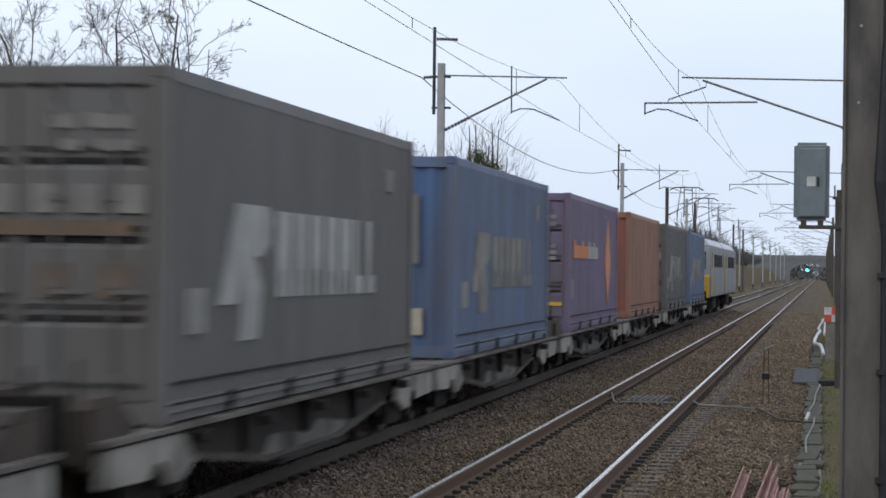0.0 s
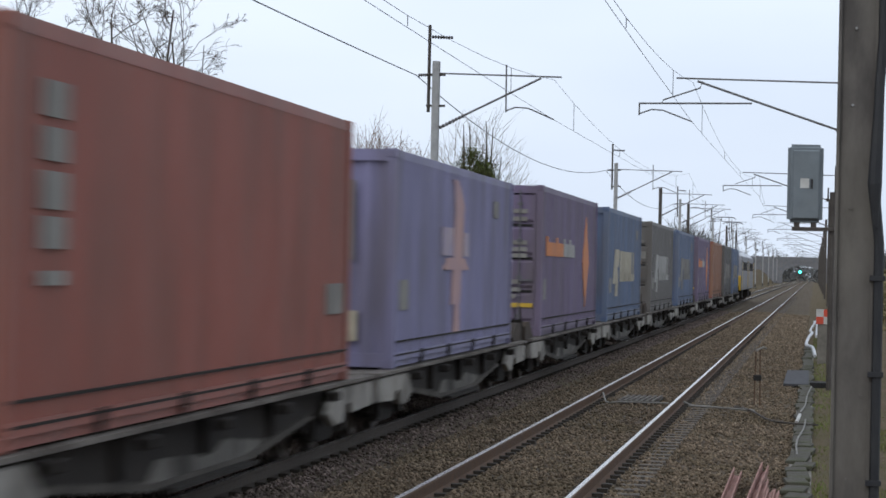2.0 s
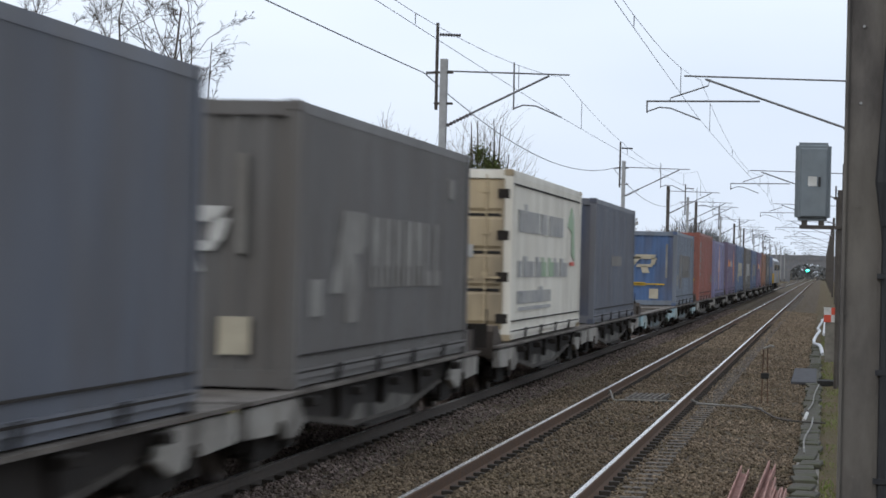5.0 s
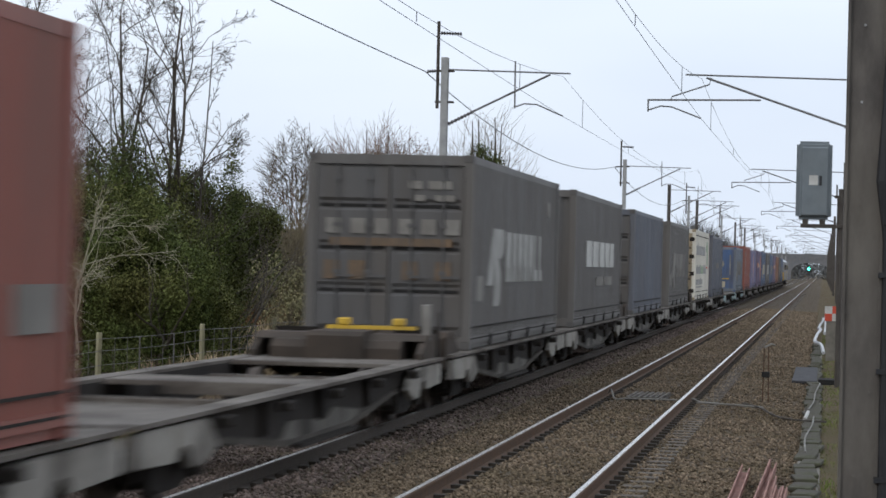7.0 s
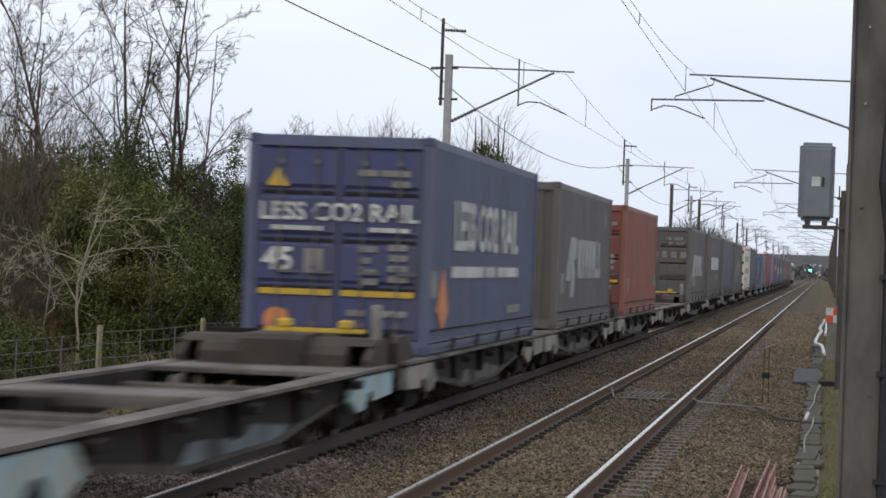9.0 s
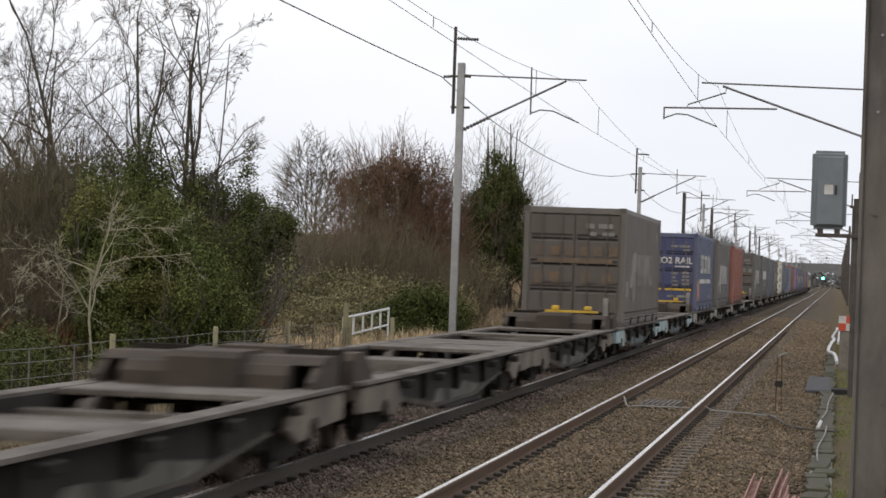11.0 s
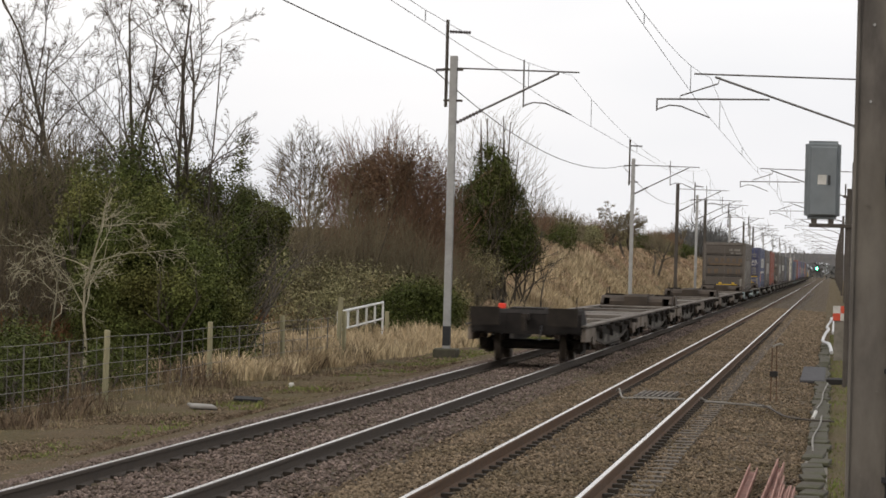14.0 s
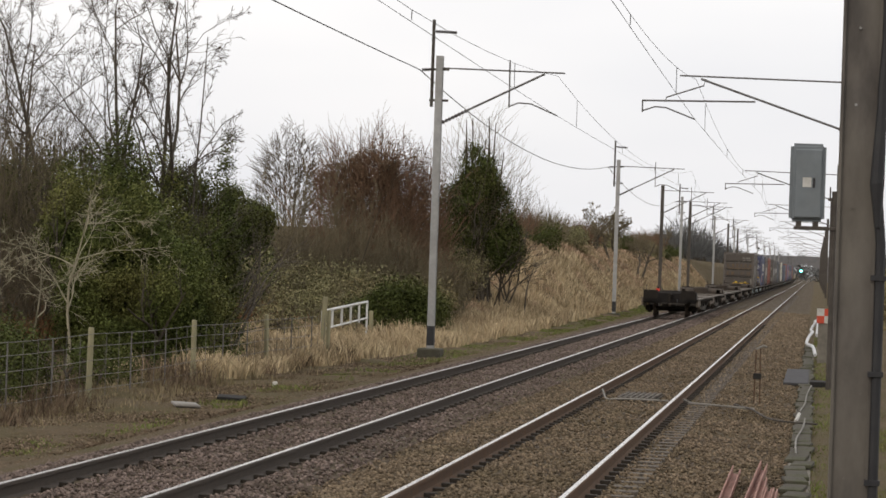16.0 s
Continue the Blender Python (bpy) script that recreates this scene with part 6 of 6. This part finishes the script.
    bush("ivy_tree", "dark ivy-clad tree beside the line", 47, [(-14.6, 121, 4.7, (1.15, 1.4, 2.5)), (-13.4, 121.5, 2.9, (1.0, 1.3, 1.6)), (-15.5, 121, 3.0, (1.0, 1.3, 2.2)), (-13.0, 122, 2.8, (0.8, 1.0, 0.9)), (-13.9, 121.5, 3.8, (1.3, 1.3, 2.0))], 1500, 54, M_DARKLEAF, 0.05, 0.17, category="tree")
    twig_dome("ivy_host_tree", "bare outer twigs of an ivy-clad tree", 71, -14.4, 121.3, (2.2, 1.8), 3.8, 8.5, 1000, M_TWIG_GREY, 1.2, 0.009, 0.8, "tree", 0.1)
    twig_dome("round_tree", "rounded bare tree in the field behind", 73, -22.4, 120, (1.45, 1.5), 3.6, 7.0, 1300, M_TWIG_DARK, 0.8, 0.015, 1.2, "tree", 0.03, 0.9)
    bank = bare_tree("bank_tree", "bare rounded tree on top of the cutting", 81, -14.2, 200, 3.6, 0.10, M_TWIG_GREY, 4, (0, 0), 2, (5, 7), 0.95, 0.2, 0.02, 0.016)
    plant(bank, ((-15.6, 203, 90), (-13.2, 216, 200), (-17, 245, 20), (-15, 290, 300)))
    for k in range(9):
        rng = np.random.RandomState(90 + k)
        x, y = -16.2 - rng.uniform(0, 3), 150 + 22 * k
        twig_dome("bank_shrub", "grey-brown bare shrub along the cutting top", 90 + k, x, y, (1.8, 5.0), 0.4, 1.3 + rng.uniform(0, 0.9), 800, M_TWIG_GREY if k % 3 else M_TWIG_BROWN, 1.3, 0.011 + 0.0012 * k, 0.5, "bush", 0.04)
        bush("bank_bush", "low dark green bush along the cutting top", 190 + k, [(x + 1.6, y + 8, 0.5, (1.2, 3.0, 0.9))], 130, 40, M_SCRUB if k % 2 else M_DARKLEAF, 0.055, 0.22, M_TWIG_GREY)
    for k in range(22):
        rng = np.random.RandomState(120 + k)
        side = -1 if k % 3 else 1
        y = 340 + 21 * k
        x = -5 + side * rng.uniform(11, 15 + 0.02 * y)
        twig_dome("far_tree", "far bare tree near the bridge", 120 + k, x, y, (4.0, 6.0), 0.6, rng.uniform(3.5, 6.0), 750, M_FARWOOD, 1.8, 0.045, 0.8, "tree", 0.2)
    bush("near_side_hedge", "hedge along the near side of the line", 140, [(3.2, 130, 0.9, (0.8, 8, 1.2)), (3.4, 160, 1.2, (1.0, 12, 1.6)), (3.6, 200, 1.4, (1.0, 16, 1.8)), (3.8, 260, 1.6, (1.2, 30, 2.0))], 500, 16, M_SCRUB, 0.14, 0.4)
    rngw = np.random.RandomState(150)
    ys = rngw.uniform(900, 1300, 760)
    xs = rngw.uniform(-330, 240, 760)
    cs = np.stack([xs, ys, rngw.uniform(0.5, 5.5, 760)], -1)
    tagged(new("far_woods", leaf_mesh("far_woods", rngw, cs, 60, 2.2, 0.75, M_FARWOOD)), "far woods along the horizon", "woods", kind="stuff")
    # grass
    tufts = lambda x, y, f, lo: np.array([noise.noise((a * f, b * f * 0.5, 7)) for a, b in zip(x, y)]) > lo
    blades("dry_grass", "tall dry straw-coloured grass on the verge and bank", 201, (-14.6, -10.5, 58, 175), 46000, 0.66, M_STRAW, 0.010,
           lambda x, y, r: tufts(x, y, 0.9, -0.22) & (x < -10.8 - 0.9 * smooth(90, 62, y)) & ((x > -12.9 - 1.3 * smooth(80, 120, y)) | (r.uniform(0, 1, len(x)) < 0.25)))
    blades("dry_grass", "thin dry grass along the fence", 202, (-14.4, -10.9, 33, 66), 17000, 0.24, M_DULLSTRAW, 0.006,
           lambda x, y, r: tufts(x, y, 1.3, -0.05) & (r.uniform(0, 1, len(x)) < smooth(-10.7, -12.2, x) + 0.15))
    blades("dry_grass", "rough straw-coloured grass in the field behind the fence", 210, (-17.5, -13.0, 64, 96), 11000, 0.42, M_STRAW, 0.010)
    blades("short_grass", "short green grass at the edge of the ballast", 203, (-11.6, -9.6, 33, 190), 30000, 0.12, M_GREENBLADE, 0.009,
           lambda x, y, r: (tufts(x, y, 1.1, 0.0) | (y > 70)) & (x > -11.3 + 0.7 * smooth(100, 40, y) + 0.8 * smooth(55, 36, y) * r.uniform(0, 1, len(x))))
    blades("short_grass", "green grass beside the cable trough", 204, (0.0, 1.2, 22, 110), 20000, 0.09, M_GREENBLADE, 0.007)
    blades("bracken", "dead red-brown bracken at the field edge", 205, (-27, -17.5, 62, 100), 16000, 0.8, M_BRACKEN, 0.014)
    blades("bank_grass", "faded straw-coloured grass at the foot of the cutting slope", 206, (-13.6, -11.3, 112, 330), 30000, 0.4, M_STRAW, 0.011, lambda x, y, r: tufts(x, y, 0.7, -0.25))
    blades("bank_bracken", "dead brown bracken on the cutting slope", 208, (-17.0, -12.6, 116, 330), 40000, 0.3, M_BANK, 0.014, lean=0.6)
    blades("leaf_litter", "dead leaves and stalks under the fence", 207, (-13.8, -9.2, 33, 74), 42000, 0.075, M_LITTER, 0.011, lean=1.2)
    blades("dead_stalks", "dead brown stalks and bramble stems along the fence", 209, (-14.2, -11.6, 40, 74), 5000, 0.6, M_LITTER, 0.006, lambda x, y, r: tufts(x, y, 0.8, 0.05), 0.55)


# ---------------------------------------------------------------- build
build_ground()
build_ballast()
far_track = build_track("track_far", X_FAR, M_DARKRAIL, "far track on grimy steel rails, where the train runs")
near_track = build_track("track_near", X_NEAR, M_RUST, "near track with rusty-sided polished rails")
for k, y in enumerate(MAST_Y):
    if y > 20:
        build_mast(-10.4, y, 1)
        build_far_side_mast(1.02, y)
for y in (192.0, 234.6, 336.7, 377.5):
    build_mast(-10.4, y, 1, dark=True, tall=False)
build_wires()
build_fence()
build_white_railing()
build_near_post()
build_equipment_head()
build_checker_sign()
build_trough()
build_loose_things()
build_bridge()
build_plants()

# Loads, front to rear: the place of each near end along the track at the start.
locomotive(150.2, "leading grey electric locomotive with yellow ends")
locomotive(130.6, "second grey electric locomotive with yellow ends and pale roof")
H, N = haulier_logo, -1
container("weathered blue shipping container behind the locomotives", P_BLUE, 112.8, False, door_mat=P_BLUEEND, marks=(H(M_FADED), plain_end))
container("dark grey shipping container with panelled doors", P_DGREY, 95.7, marks=(H(M_FADED), door_blocks(M_FADED)))
container("rusty brown shipping container with plain sides", P_RUSTY, 77.4, False, door_mat=P_RED)
container("purple shipping container with an orange diamond", P_PURPLE, 58.8, 2, marks=(grocer_side, grocer_doors))
container("weathered blue shipping container with pale lettering blocks", P_BLUE, 40.2, False, door_mat=P_BLUEEND, marks=(H(M_FADED), white_emblem_end))
container("grimy olive-grey shipping container with white lettering blocks", P_GREY, 22.2, marks=(H(M_OFFWHITE), door_blocks(M_FADED)))
container("weathered blue shipping container with pale lettering blocks", P_BLUE, 2.9, False, door_mat=P_BLUEEND, marks=(H(M_CREAM), white_emblem_end))
container("purple shipping container with an orange diamond", P_PURPLE, -14.5, 2, marks=(grocer_side, grocer_doors))
container("lilac shipping container with a faded orange emblem", P_LILAC, -33.7, False, 2.75, marks=(star_side, plain_end))
container("red oxide shipping container with white code blocks", P_RED, -50.9, 2, marks=(red_marks,))
container("lower weathered blue container with a cream slanted emblem", P_STEELBLUE, -70.0, False, 2.66, door_mat=P_BLUEEND, marks=(H(M_FADED3), emblem_end))
container("slate-grey shipping container with faint marks", P_STEEL, -106.7, False, door_mat=P_STEELSHADED, marks=(side_bar("faint_block", M_FADED3, 5.2, 8.6, 1.35, 1.6),))
container("cream refrigerated container with faded print", P_WHITE, -124.4, 1, door_mat=P_TAN, marks=(cooler_marks,), lift=0.02)
container("grey shipping container with faded lettering blocks", P_GREY, -144.0, False, marks=(H(M_FADED), white_emblem_end))
container("steel-blue shipping container with dark doors", P_STEEL, -162.2, 1, door_mat=P_DGREY)
container("dark grey shipping container with white word blocks", P_GREY, -181.0, False, door_mat=P_DGREY, marks=(white_words,))
container("dark grey shipping container with rusty lettered doors", P_GREY, -198.7, door_mat=P_DGREY, marks=(H(M_OFFWHITE), door_blocks(M_FADED)))
container("red oxide shipping container with a yellow striped door", P_RED, -235.0, 2, door_mat=P_REDEND, marks=(lambda c: red_marks(c, False),))
container("grimy dark grey shipping container with white lettering blocks", P_GREY, -254.0, False, door_mat=P_BROWNGREY, marks=(H(M_OFFWHITE), white_emblem_end))
container("navy blue container with a white slogan and labels", P_NAVYSIDE, -272.1, 2, door_mat=P_NAVY, marks=(rail_marks,))
container("brown-grey container with rusty lettered doors", P_WARMGREY, -308.5, door_mat=P_BROWNGREY, marks=(H(M_FADED), door_blocks(M_TANMARK)))

PAIRS = [(95.7, 0), (58.8, 0), (22.4, 0), (-14.4, 0), (-50.8, 0), (-87.4, 0), (-124.0, 0), (-162.2, 0), (-198.6, 0), (-235.2, 1), (-272.0, 1), (-308.4, 1), (-345.0, 0), (-381.5, 0), (-418.0, 0)]
for k, (rear, flag) in enumerate(PAIRS):
    sole = M_SOLE_BLUE if k in (11, 5) else M_SOLE_DULL if k > 11 else M_SOLE
    name = "low container flat wagon with blue-patched side panels" if sole is M_SOLE_BLUE else "low container flat wagon with grimy pale side panels"
    wagon(rear, "rear", sole, name if k < 12 else "empty low container flat wagon with grimy brown deck", end_mat=M_TAIL if k == 14 else None)
    wagon(rear + 17.35, "front", sole, name if k < 12 else "empty low container flat wagon with grimy brown deck", flag=k in (9, 11, 12))
lamp = tail_lamp(None)
RIDERS.append((lamp, -418.0 - 2.0, 1.145))
LAMP_X = {lamp.name: -0.55}

# Pieces of the track bed last: sleepers, clips, stones.
build_sleepers(near_track, X_NEAR, 0.0)
build_sleepers(far_track, X_FAR, 0.0)
stones("ballast_stones", "brown weathered ballast stones between the tracks", 301, -4.95, -0.27, 23, 170, 90000, M_STONE, 0.0205)
stones("ballast_stones", "pinkish granite ballast stones in the far track", 302, -9.5, -4.95, 22, 170, 66000, M_STONE_PINK, 0.0215)

stones("cess_stones", "scattered brown stones on the cess beside the far track", 303, -11.6, -9.3, 28, 110, 26000, M_STONE, 0.018, lambda x: np.interp(x, [-11.5, -9.6, -9.3], [-0.515, -0.505, -0.47]))


def ride_place(s, t):
    """The train runs at 34.4 m/s and eases slightly at the end."""
    return s + 34.38 * t - (0.16 * (t - 12) ** 2 if t > 12 else 0)


def motions():
    for ob, s, z in RIDERS:
        walk(ob, [(t, pose(X_FAR + LAMP_X.get(ob.name, 0.0), ride_place(s, t), z)) for t in range(17)])


motions()
